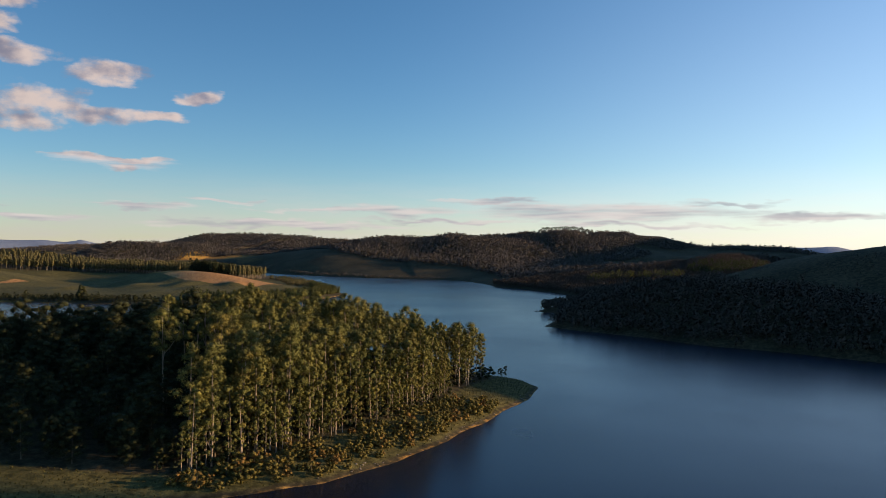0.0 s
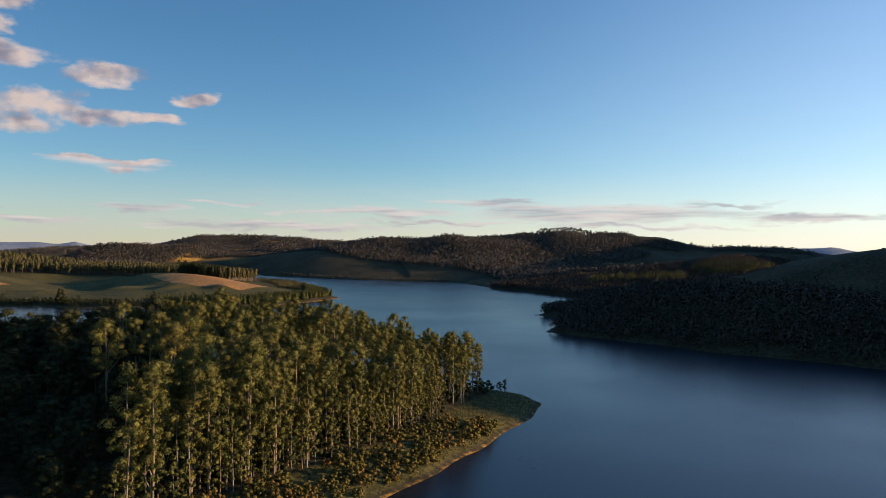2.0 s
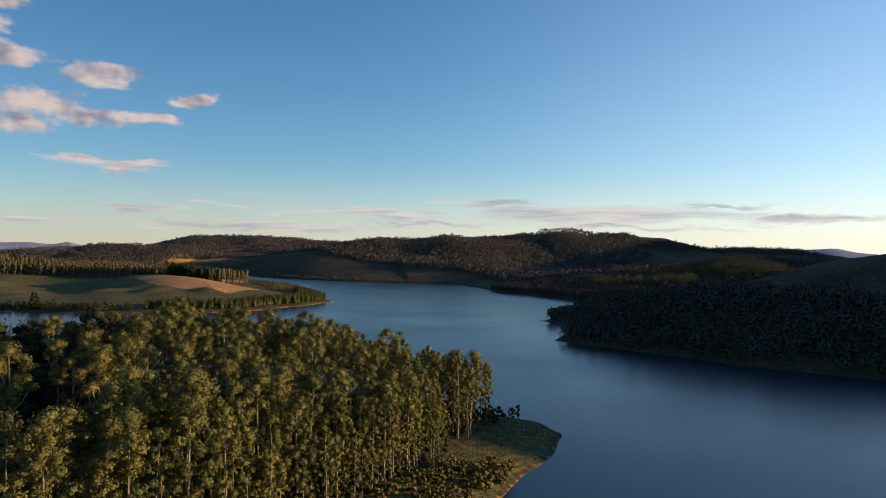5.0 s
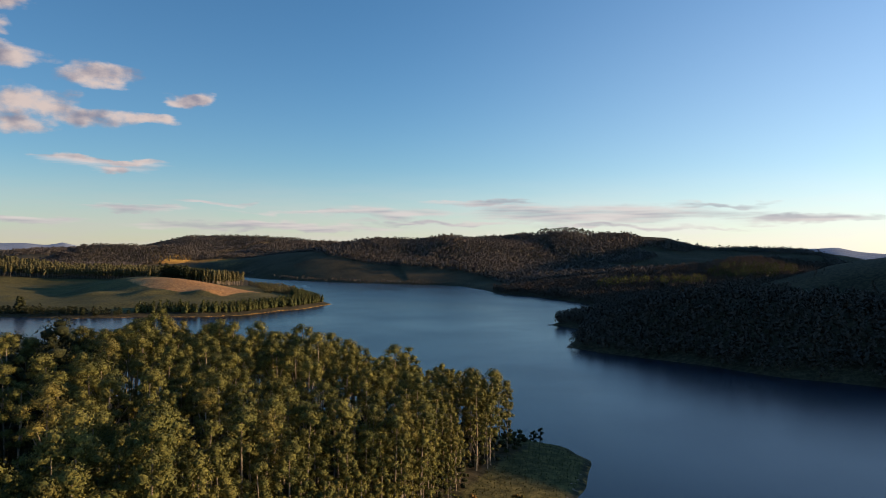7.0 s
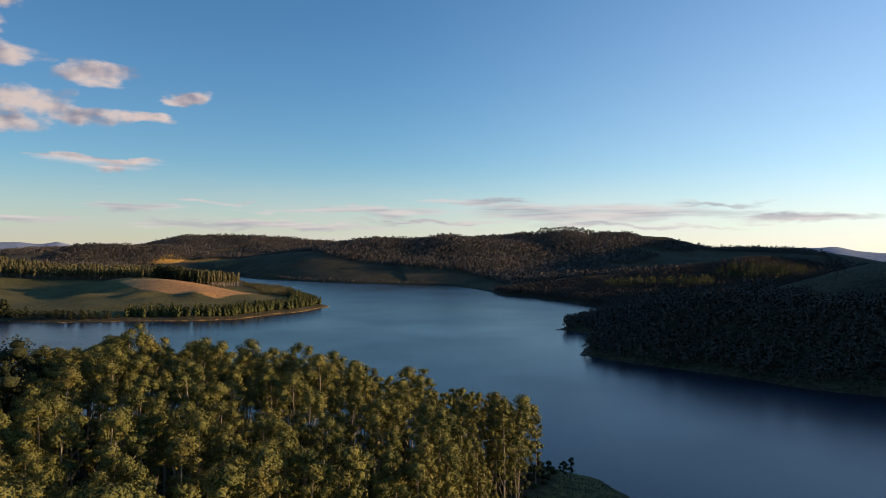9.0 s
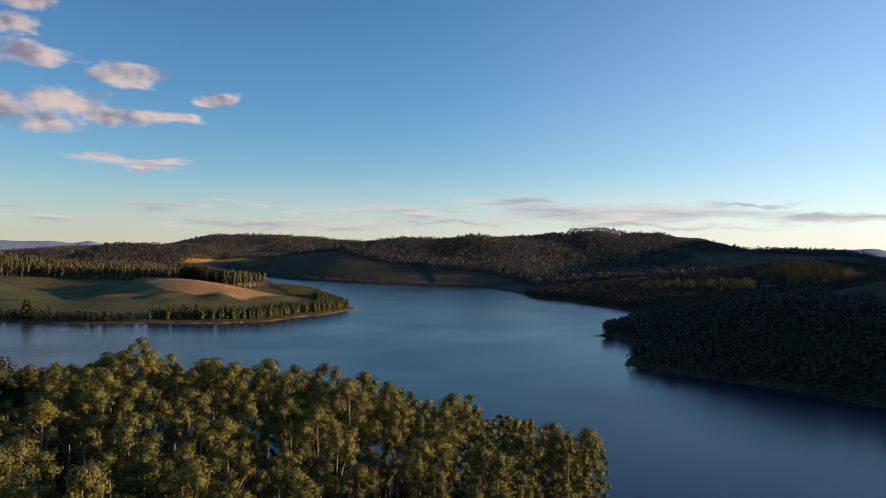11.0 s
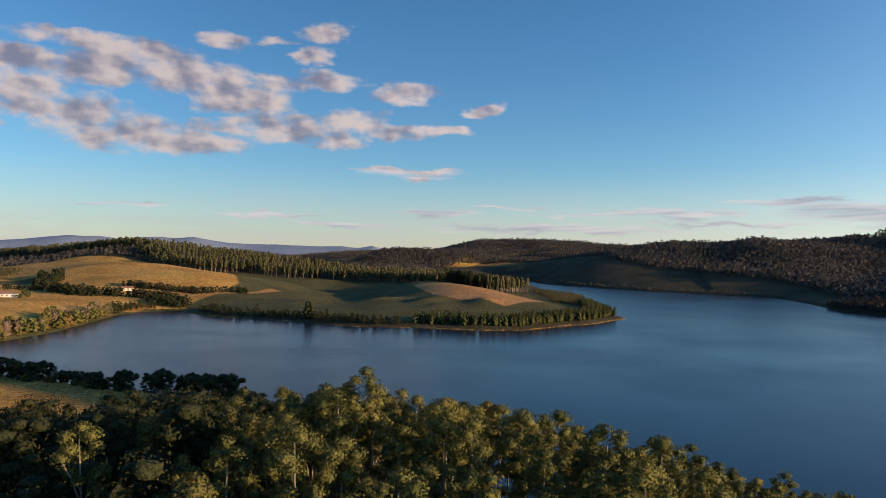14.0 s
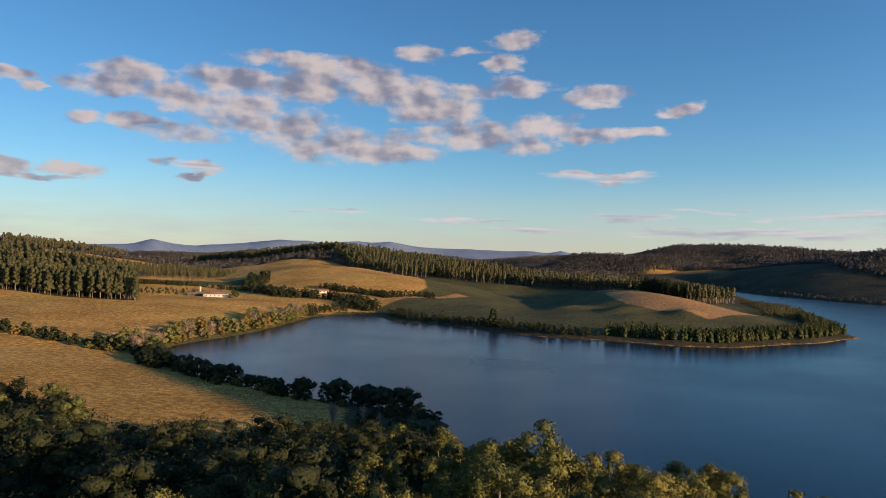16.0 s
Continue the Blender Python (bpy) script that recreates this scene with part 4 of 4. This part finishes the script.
# Valley trees behind the bay, and the field hedge.
valley = spots(rng, (-900, 780, -570, 930), 8.0, lambda x, y, sd: (sd > 6) & (np.abs(y - np.interp(x, [-880, -787, -701, -640, -570], [912, 822, 814, 838, 815])) < 15 + 7 * np.sin(x * 0.05)))
stuff("valley_trees", "dark rounded trees in the valley behind the bay", "trees", rng, [low_round(9, 9, 10, 10, 1.1, 0.05), low_round(11, 8, 10, 10, 1.1, 0.05)], valley, rng.uniform(0.6, 1.15, len(valley)), [M_DARK, M_WOOD], True)
row = spots(rng, (-720, 860, -580, 960), 5.0, lambda x, y, sd: np.abs(y - np.interp(x, [-705, -620, -596], [882, 902, 940])) < 7)
stuff("field_hedge", "close dark hedge across the dry hillside", "hedge", rng, [low_round(8, 6, 8, 10, 1.0, 0.03)], row, rng.uniform(0.85, 1.1, len(row)), [M_DARK, M_WOOD], True)

row = spots(rng, (-885, 715, -795, 840), 4.6, lambda x, y, sd: np.abs(x - np.interp(y, [728, 786, 825], [-872, -859, -807])) < 5)
stuff("yard_hedge", "dark hedge behind the farmyard", "hedge", rng, [low_round(6, 6, 8, 10, 0.9, 0.05)], row, rng.uniform(0.7, 1.15, len(row)), [M_DARK, M_WOOD], True)
orchard = spots(rng, (-815, 668, -762, 762), 9.0, lambda x, y, sd: (np.hypot(x + 786, y - 748) > 9) & (np.hypot(x + 757, y - 722) > 16) & (np.hypot(x + 752, y - 746) > 13))
protos = [tree_proto("orchard_tree", "small dark orchard tree by the farmhouse", "tree", "orchard by the farm", round_tree(rng, 3.0, 3.2, 7, 8, 0.6, 0.1, 4, ROUGH_BALL), (M_WOOD, M_DARK)) for i in range(2)]
planted(protos, orchard, rng, 0.7, 1.2)
for x, y, h, wd in ((-708, 844, 9, 8), (-722, 752, 7, 6), (-738, 760, 8, 7), (-716, 738, 5, 5), (-770, 762, 7, 6)):
    ob = tree_proto("yard_tree", "rounded green tree beside the farm buildings", "tree", "yard trees", round_tree(rng, h, wd, 13, 20, 0.6, 0.1, 4, ROUGH_BALL), (M_WOOD, M_PLANT))
    ob.location = (x, y, float(land(np.array([float(x)]), np.array([float(y)]))[0][0]))

# Trees of far woods.
def far_tree(tall, width, lobes=2, count=10, leaf=0.4):
    """A ragged tree of a closed canopy, seen from far off."""
    mids, rs = [], []
    for i in range(lobes):
        u, a = (i + 0.5) / lobes, i * 2.4 + rng.uniform(-0.5, 0.5)
        o = width * 0.18 * (1 - u)
        rs.append(width * 0.5 * (1.1 - 0.4 * u))
        mids.append((o * math.cos(a), o * math.sin(a), tall * (0.2 + 0.65 * u)))
    return [(*leaves(rng, mids, rs, count, width * leaf, 0.9, 0.6, None, 0.8), 0)]


def stand_tree(tall, width, low=0.25, lobes=5, count=4):
    """A tall tree of a close stand: straight pale trunk and a deep narrow crown."""
    t = tube([(0, 0, -0.5), (0.1, 0, tall * 0.5), (0, 0.1, tall * 0.9)], [0.3, 0.22, 0.08], 4)
    mids, rs = [], []
    for i in range(lobes):
        u, a = (i + 0.5) / lobes, i * 2.4 + rng.uniform(-0.6, 0.6)
        rs.append(width * rng.uniform(0.30, 0.42) * (1.06 - 0.22 * u))
        o = width * rng.uniform(0.08, 0.3) * (1.1 - 0.8 * u)
        mids.append((o * math.cos(a), o * math.sin(a), tall * (low + (0.97 - low) * u)))
    c = leaves(rng, mids, rs, count, 1.1, 1.05, 0.4, ROUGH_BALL)
    return [(*t, 1), (*c, 0)]


# Woods behind the fields: close along their edges, thinner within.
def wood_spots(poly, gap):
    box_ = (*poly.min(0), *poly.max(0))
    edge = spots(rng, box_, gap, lambda x, y, sd: np.abs(polygon_distance(x, y, poly) + 24) < 24)
    core = spots(rng, box_, gap * 2.0, lambda x, y, sd: polygon_distance(x, y, poly) < -48)
    return np.concatenate([edge, core])


TALL_GUMS = [stand_tree(22, 7.6, 0.36), stand_tree(23, 7.0, 0.44), stand_tree(21, 7.8, 0.28), stand_tree(22, 8.2, 0.34)]
for poly, gap, name, lo, hi in ((WOOD_F, 6.8, "plantation_wood", 0.7, 0.98), (WOOD_G, 8.0, "hill_wood", 0.8, 1.12),
                                (WOOD_FAR_L, 11, "ridge_wood", 0.6, 0.85), (ROWS_GREEN, 6.5, "young_wood", 0.45, 0.58)):
    pl = wood_spots(poly, gap)
    stuff(name, "tall gum plantation with pale straight trunks", "trees", rng, TALL_GUMS, pl, rng.uniform(lo, hi, len(pl)), [M_STAND, M_BARK], True)
pl = wood_spots(WOOD_L, 6.6)
stuff("gum_wood", "tall dark stand of dense gum trees above the dry field", "trees", rng, [stand_tree(26, 9.0, 0.2, 9, 16), stand_tree(27, 8.2, 0.24, 9, 16), stand_tree(26, 9.4, 0.17, 9, 16)],
      pl, rng.uniform(0.78, 1.08, len(pl)), [M_STAND, M_BARK], True)
end = spots(rng, (-420, 1100, -310, 1230), 6.5, lambda x, y, sd: polygon_distance(x, y, np.array([(-405, 1150), (-350, 1112), (-318, 1150), (-360, 1210), (-400, 1200)], float)) < 0)
stuff("dark_clump", "dense dark stand of trees at the pasture's edge", "trees", rng, [low_round(24, 9, 14, 10, 1.4, 0.1), low_round(22, 8, 14, 10, 1.4, 0.1)], end, rng.uniform(0.8, 1.05, len(end)), [M_DARK, M_WOOD], True)


FAR = [far_tree(9, 9), far_tree(10, 8), far_tree(8, 10), far_tree(14, 7.5), far_tree(9, 9)]
NEARER = [far_tree(8, 7, 3, 20, 0.23), far_tree(10, 6.5, 3, 20, 0.23), far_tree(7, 7.5, 3, 20, 0.23)]


def clumpy(x, y, scale, seed, cut):
    return value_noise(x, y, scale, seed, 4) > cut


def bald(x, y):
    """The bare top of the hill behind the shaded bank."""
    return (x > 262 + 8 * np.sin(y * 0.05)) & (y < 840) & (land(x, y)[0] > 29 + 4 * np.sin(x * 0.07))


pl = spots(rng, (90, 330, 620, 1250), 5.6, lambda x, y, sd: (clumpy(x, y, 160, 31, -0.55) | (y < 900)) & (y > 390 - 0.2 * x) & (sd > 1.5) & ~bald(x, y))
stuff("east_wood", "dark wooded hillside above the lake", "trees", rng, NEARER, pl, rng.uniform(0.65, 1.15, len(pl)), [M_PINE, M_WOOD], True)
pl = spots(rng, (180, 400, 520, 800), 6.5, lambda x, y, sd: bald(x, y) & (value_noise(x, y, 40, 73, 3) > 0.0))
stuff("heath_scrub", "low dark scrub on the shaded hillside", "shrubs", rng, NEARER, pl, rng.uniform(0.12, 0.3, len(pl)), [M_PINE, M_WOOD], True)
pl = spots(rng, (225, 1035, 350, 1120), 8.0, lambda x, y, sd: np.abs(y - np.interp(x, [240, 330], [1104, 1048])) < 13)
stuff("sunlit_gums", "row of tall gums with sunlit tops behind the dark hill", "trees", rng, [low_euc(12, 12, 0.9, 0.12, 17, 3.6), low_euc(12, 12, 0.9, 0.15, 18, 3.4)], pl, rng.uniform(0.8, 1.05, len(pl)), [M_EUC, M_BARK], True)
pl = spots(rng, (370, 1030, 500, 1150), 10.0, lambda x, y, sd: np.hypot(x - 432, (y - 1090) * 1.2) < 58)
stuff("knoll_wood", "olive wood on a low knoll behind the dark hill", "trees", rng, [low_euc(10, 10, 1.1, 0.1, 14, 4.2), low_euc(10, 10, 1.1, 0.12, 15, 4.0)], pl, rng.uniform(0.8, 1.1, len(pl)), [M_PLANT, M_BARK], True)


def far_cover(x, y, sd):
    """Dense woods above the far pasture, with clearings on the hilltops."""
    start = np.interp(x, [-520, -100, 60, 150], [200, 172, 130, 12])
    n = value_noise(x, y, 210, 33, 4)
    return (sd > start) & (n > np.interp(sd - start, [0, 220, 420, 800], [-0.85, -0.5, -0.3, -0.12])) & ((np.abs(x - 720) > 140) | (y < 2120)) & ((np.abs(x - 375) > 105) | (y < 2235))


pl = spots(rng, (-1000, 1330, 1000, 2750), 8.8, far_cover)
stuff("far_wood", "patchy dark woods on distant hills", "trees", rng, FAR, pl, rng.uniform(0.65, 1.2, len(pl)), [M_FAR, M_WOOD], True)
pl = spots(rng, (-560, 1400, 130, 1960), 7.0, lambda x, y, sd: (sd > 3) & (sd < 13) & (value_noise(x, y, 60, 61, 2) > -0.15) & (x > np.interp(y, [1400, 1960], [-150, -560])))
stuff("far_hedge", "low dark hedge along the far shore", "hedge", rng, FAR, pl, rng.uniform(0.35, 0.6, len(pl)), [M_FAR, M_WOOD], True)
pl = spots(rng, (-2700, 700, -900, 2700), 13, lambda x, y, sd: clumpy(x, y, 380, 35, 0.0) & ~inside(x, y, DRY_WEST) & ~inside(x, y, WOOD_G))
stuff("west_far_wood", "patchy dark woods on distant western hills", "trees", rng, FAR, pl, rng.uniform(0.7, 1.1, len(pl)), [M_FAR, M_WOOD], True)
pl = spots(rng, (-1120, 1960, -640, 2330), 9.0, lambda x, y, sd: (land(x, y)[0] > 34) & (value_noise(x, y, 90, 63, 2) > -0.45))
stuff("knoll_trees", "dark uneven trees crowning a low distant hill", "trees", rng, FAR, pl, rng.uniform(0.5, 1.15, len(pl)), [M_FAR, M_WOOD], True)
crown = np.array(crest(*[(b, 2290 + 14 * math.sin(b * 9), 0) for b in np.linspace(8.0, 11.8, 34)]))
crown[:, 2] = land(crown[:, 0], crown[:, 1])[0]
# Crowns seen against the light: their shade is put into the dark leaf colour.
protos = [tree_proto("crest_tree", "tall umbrella-crowned tree on the hilltop skyline", "tree", "trees on the hilltop", eucalyptus(rng, 15, 9, 8, 1.4, 0.45, 5.0, 0, 4, ROUGH_BALL), (M_WOOD, M_DARK)) for i in range(3)]
planted(protos, crown, rng, 0.75, 1.3)


# ---- the farm by the bay ----
def box(x0, y0, z0, x1, y1, z1):
    v = np.array([(x0, y0, z0), (x1, y0, z0), (x1, y1, z0), (x0, y1, z0), (x0, y0, z1), (x1, y0, z1), (x1, y1, z1), (x0, y1, z1)], float)
    return v, np.array([(0, 3, 2, 1), (4, 5, 6, 7), (0, 1, 5, 4), (1, 2, 6, 5), (2, 3, 7, 6), (3, 0, 4, 7)])


def gable(x0, y0, x1, y1, z, rise, thick=0.15):
    """Two sloping slabs with eaves."""
    ym = (y0 + y1) / 2
    pieces = []
    for ya, yb in ((y0, ym), (y1, ym)):
        v = np.array([(x0, ya, z), (x1, ya, z), (x1, yb, z + rise), (x0, yb, z + rise)], float)
        up = v + (0, 0, thick)
        pieces.append((np.concatenate([v, up]), np.array([(0, 3, 2, 1), (4, 5, 6, 7), (0, 1, 5, 4), (1, 2, 6, 5), (2, 3, 7, 6), (3, 0, 4, 7)])))
    return joined(pieces)


def ground_at(x, y):
    return float(land(np.array([float(x)]), np.array([float(y)]))[0][0])


def building(name, label, at, turn, length, depth, wall_h, rise, roof, windows, wall=M_WALL):
    """A gabled farm building: walls, gables, roof, door and windows."""
    ob = thing(name, label, "building", "farm buildings", (*at, ground_at(*at)), radians(turn))
    body = [box(-length / 2, -depth / 2, -1.0, length / 2, depth / 2, wall_h)]
    for sx in (-1, 1):
        x = sx * (length / 2 - 0.13)
        v = np.array([(x - 0.12, -depth / 2, wall_h), (x - 0.12, depth / 2, wall_h), (x - 0.12, 0.05, wall_h + rise), (x - 0.12, -0.05, wall_h + rise)], float)
        v = np.concatenate([v, v + (0.24, 0, 0)])
        body.append((v, np.array([(0, 3, 2, 1), (4, 5, 6, 7), (0, 1, 5, 4), (1, 2, 6, 5), (2, 3, 7, 6), (3, 0, 4, 7)])))
    part("wall", quad_mesh("wall", *joined(body), [wall]), ob)
    part("roof", quad_mesh("roof", *gable(-length / 2 - 0.4, -depth / 2 - 0.5, length / 2 + 0.4, depth / 2 + 0.5, wall_h - 0.1, rise + 0.15), [roof]), ob)
    pane = quad_mesh("window", *joined([box(-0.6, -0.03, 0, 0.6, 0.03, 1.2)]), [M_GLASS])
    frame_me = quad_mesh("window_frame", *joined([box(-0.7, -0.06, -0.1, 0.7, 0.02, 0.0), box(-0.7, -0.06, 1.2, 0.7, 0.02, 1.3), box(-0.7, -0.06, 0, -0.6, 0.02, 1.2), box(0.6, -0.06, 0, 0.7, 0.02, 1.2)]), [M_WOOD])
    for i in range(windows):
        p = part("window", pane, ob)
        p.location = (-length / 2 + length * (i + 0.5) / windows + 0.8, -depth / 2 - 0.01, 1.0)
        part("window_frame", frame_me, p)
    door = part("door", quad_mesh("door", *box(-0.45, -0.05, 0, 0.45, 0.05, 2.05), [M_WOOD]), ob)
    door.location = (-length / 2 + length / max(windows, 1) * 0.5 - 0.9, -depth / 2 - 0.03, 0)
    return ob


building("farmhouse", "long whitewashed farmhouse with a low clay-tiled roof", (-733, 732), 55, 27, 8, 3.2, 1.6, M_TIN, 6)
building("farmhouse", "smaller white house with a clay-tiled roof behind the yard", (-752, 746), 55, 13, 7, 3.4, 2.0, M_TILE, 3)
building("cowshed", "open-looking low cowshed with a rusty sheet roof", (-757, 722), 55, 18, 7, 2.6, 1.2, M_TIN, 2, M_WOOD)
building("cottage", "small cottage with a red clay-tiled roof", (-696, 862), 50, 13, 7, 2.8, 2.0, M_TILE, 3)
tower = thing("water_tower", "slim white concrete water tower in the farmyard", "water tower", "farm buildings", (-786, 748, ground_at(-786, 748)))
part("shaft", quad_mesh("shaft", *tube([(0, 0, -1), (0, 0, 5.0)], [1.1, 1.1], 12), [M_WALL]), tower)
part("tank", quad_mesh("tank", *joined([tube([(0, 0, 5.0), (0, 0, 5.1), (0, 0, 7.2), (0, 0, 7.5)], [1.1, 1.35, 1.35, 0.2], 14)]), [M_WALL]), tower)

# ---- shore stones and tussocks ----
rock = bmesh.new()
bmesh.ops.create_icosphere(rock, subdivisions=1, radius=0.5)
for v in rock.verts:
    v.co *= 0.75 + 0.5 * noise.noise(v.co * 2.3 + Vector((3, 1, 2)))
    v.co.z *= 0.6
rock_me = bpy.data.meshes.new("stone")
rock.to_mesh(rock_me)
rock.free()
rock_me.materials.append(M_ROCK)
for i in range(110):
    t = rng.uniform(0, 1)
    x, y = np.interp(t, np.linspace(0, 1, 8), [-31, -10, 5, 20, 36, 43, 42, 36]), np.interp(t, np.linspace(0, 1, 8), [186, 209, 235, 263, 296, 318, 325, 335])
    x, y = x + rng.normal() * 1.0 - 1.0, y + rng.normal() * 1.0
    if ground_at(x, y) < 0.08:
        continue
    ob = tagged(new("stone", rock_me), "grey-brown stone at the waterline", "stone", "stones at the waterline")
    s = rng.uniform(0.3, 0.9)
    ob.matrix_basis = Matrix.Translation((x, y, ground_at(x, y) + 0.02)) @ Matrix.Rotation(rng.uniform(0, 6), 4, "Z") @ Matrix.Scale(s, 4)
for x, y, s in ((86, 579, 6.0), (89, 582, 4.0), (83, 577, 2.5), (94, 721, 4.0)):
    ob = tagged(new("rock", rock_me), "dark low rock at the point's waterline", "rock", "rocks off the east bank")
    ob.matrix_basis = Matrix.Translation((x, y, -0.1)) @ Matrix.Rotation(s, 4, "Z") @ Matrix.Scale(s, 4)


def tuft():
    """A clump of upright grass blades."""
    vs = []
    for i in range(6):
        a, r = rng.uniform(0, 6.28), rng.uniform(0.1, 0.35)
        d = np.array([math.cos(a), math.sin(a), 0])
        s = np.array([-d[1], d[0], 0]) * 0.12
        b, h = d * r * 0.5, rng.uniform(0.3, 0.6)
        vs += [b - s, b + s, b + d * r + s * 0.3 + (0, 0, h), b + d * r - s * 0.3 + (0, 0, h)]
    return np.array(vs), np.arange(24).reshape(-1, 4)


M_TUFT = foliage("dry grass blades", (0.17, 0.095, 0.026), (0.30, 0.175, 0.048), 0.1, 0.2)
M_SEDGE = foliage("rough bank grass", (0.050, 0.054, 0.018), (0.125, 0.108, 0.034), 0.12, 0.2)
TUFTS = [[(*tuft(), 0)] for i in range(4)]
pl = spots(rng, (-420, 285, -195, 450), 2.6, lambda x, y, sd: inside(x, y, DRY_WEST) & (sd > 18))
stuff("field_grass", "dry golden grass tussocks on the near field", "grass", rng, TUFTS, pl, rng.uniform(0.45, 1.1, len(pl)), [M_TUFT])
pl = spots(rng, (-130, 150, 45, 345), 1.5, lambda x, y, sd: ~inside(x, y, WOOD_A) & (sd > 0.6) & (sd < 40))
stuff("bank_grass", "rough olive grass tussocks on the lake bank", "grass", rng, TUFTS, pl, rng.uniform(0.3, 0.9, len(pl)), [M_SEDGE])
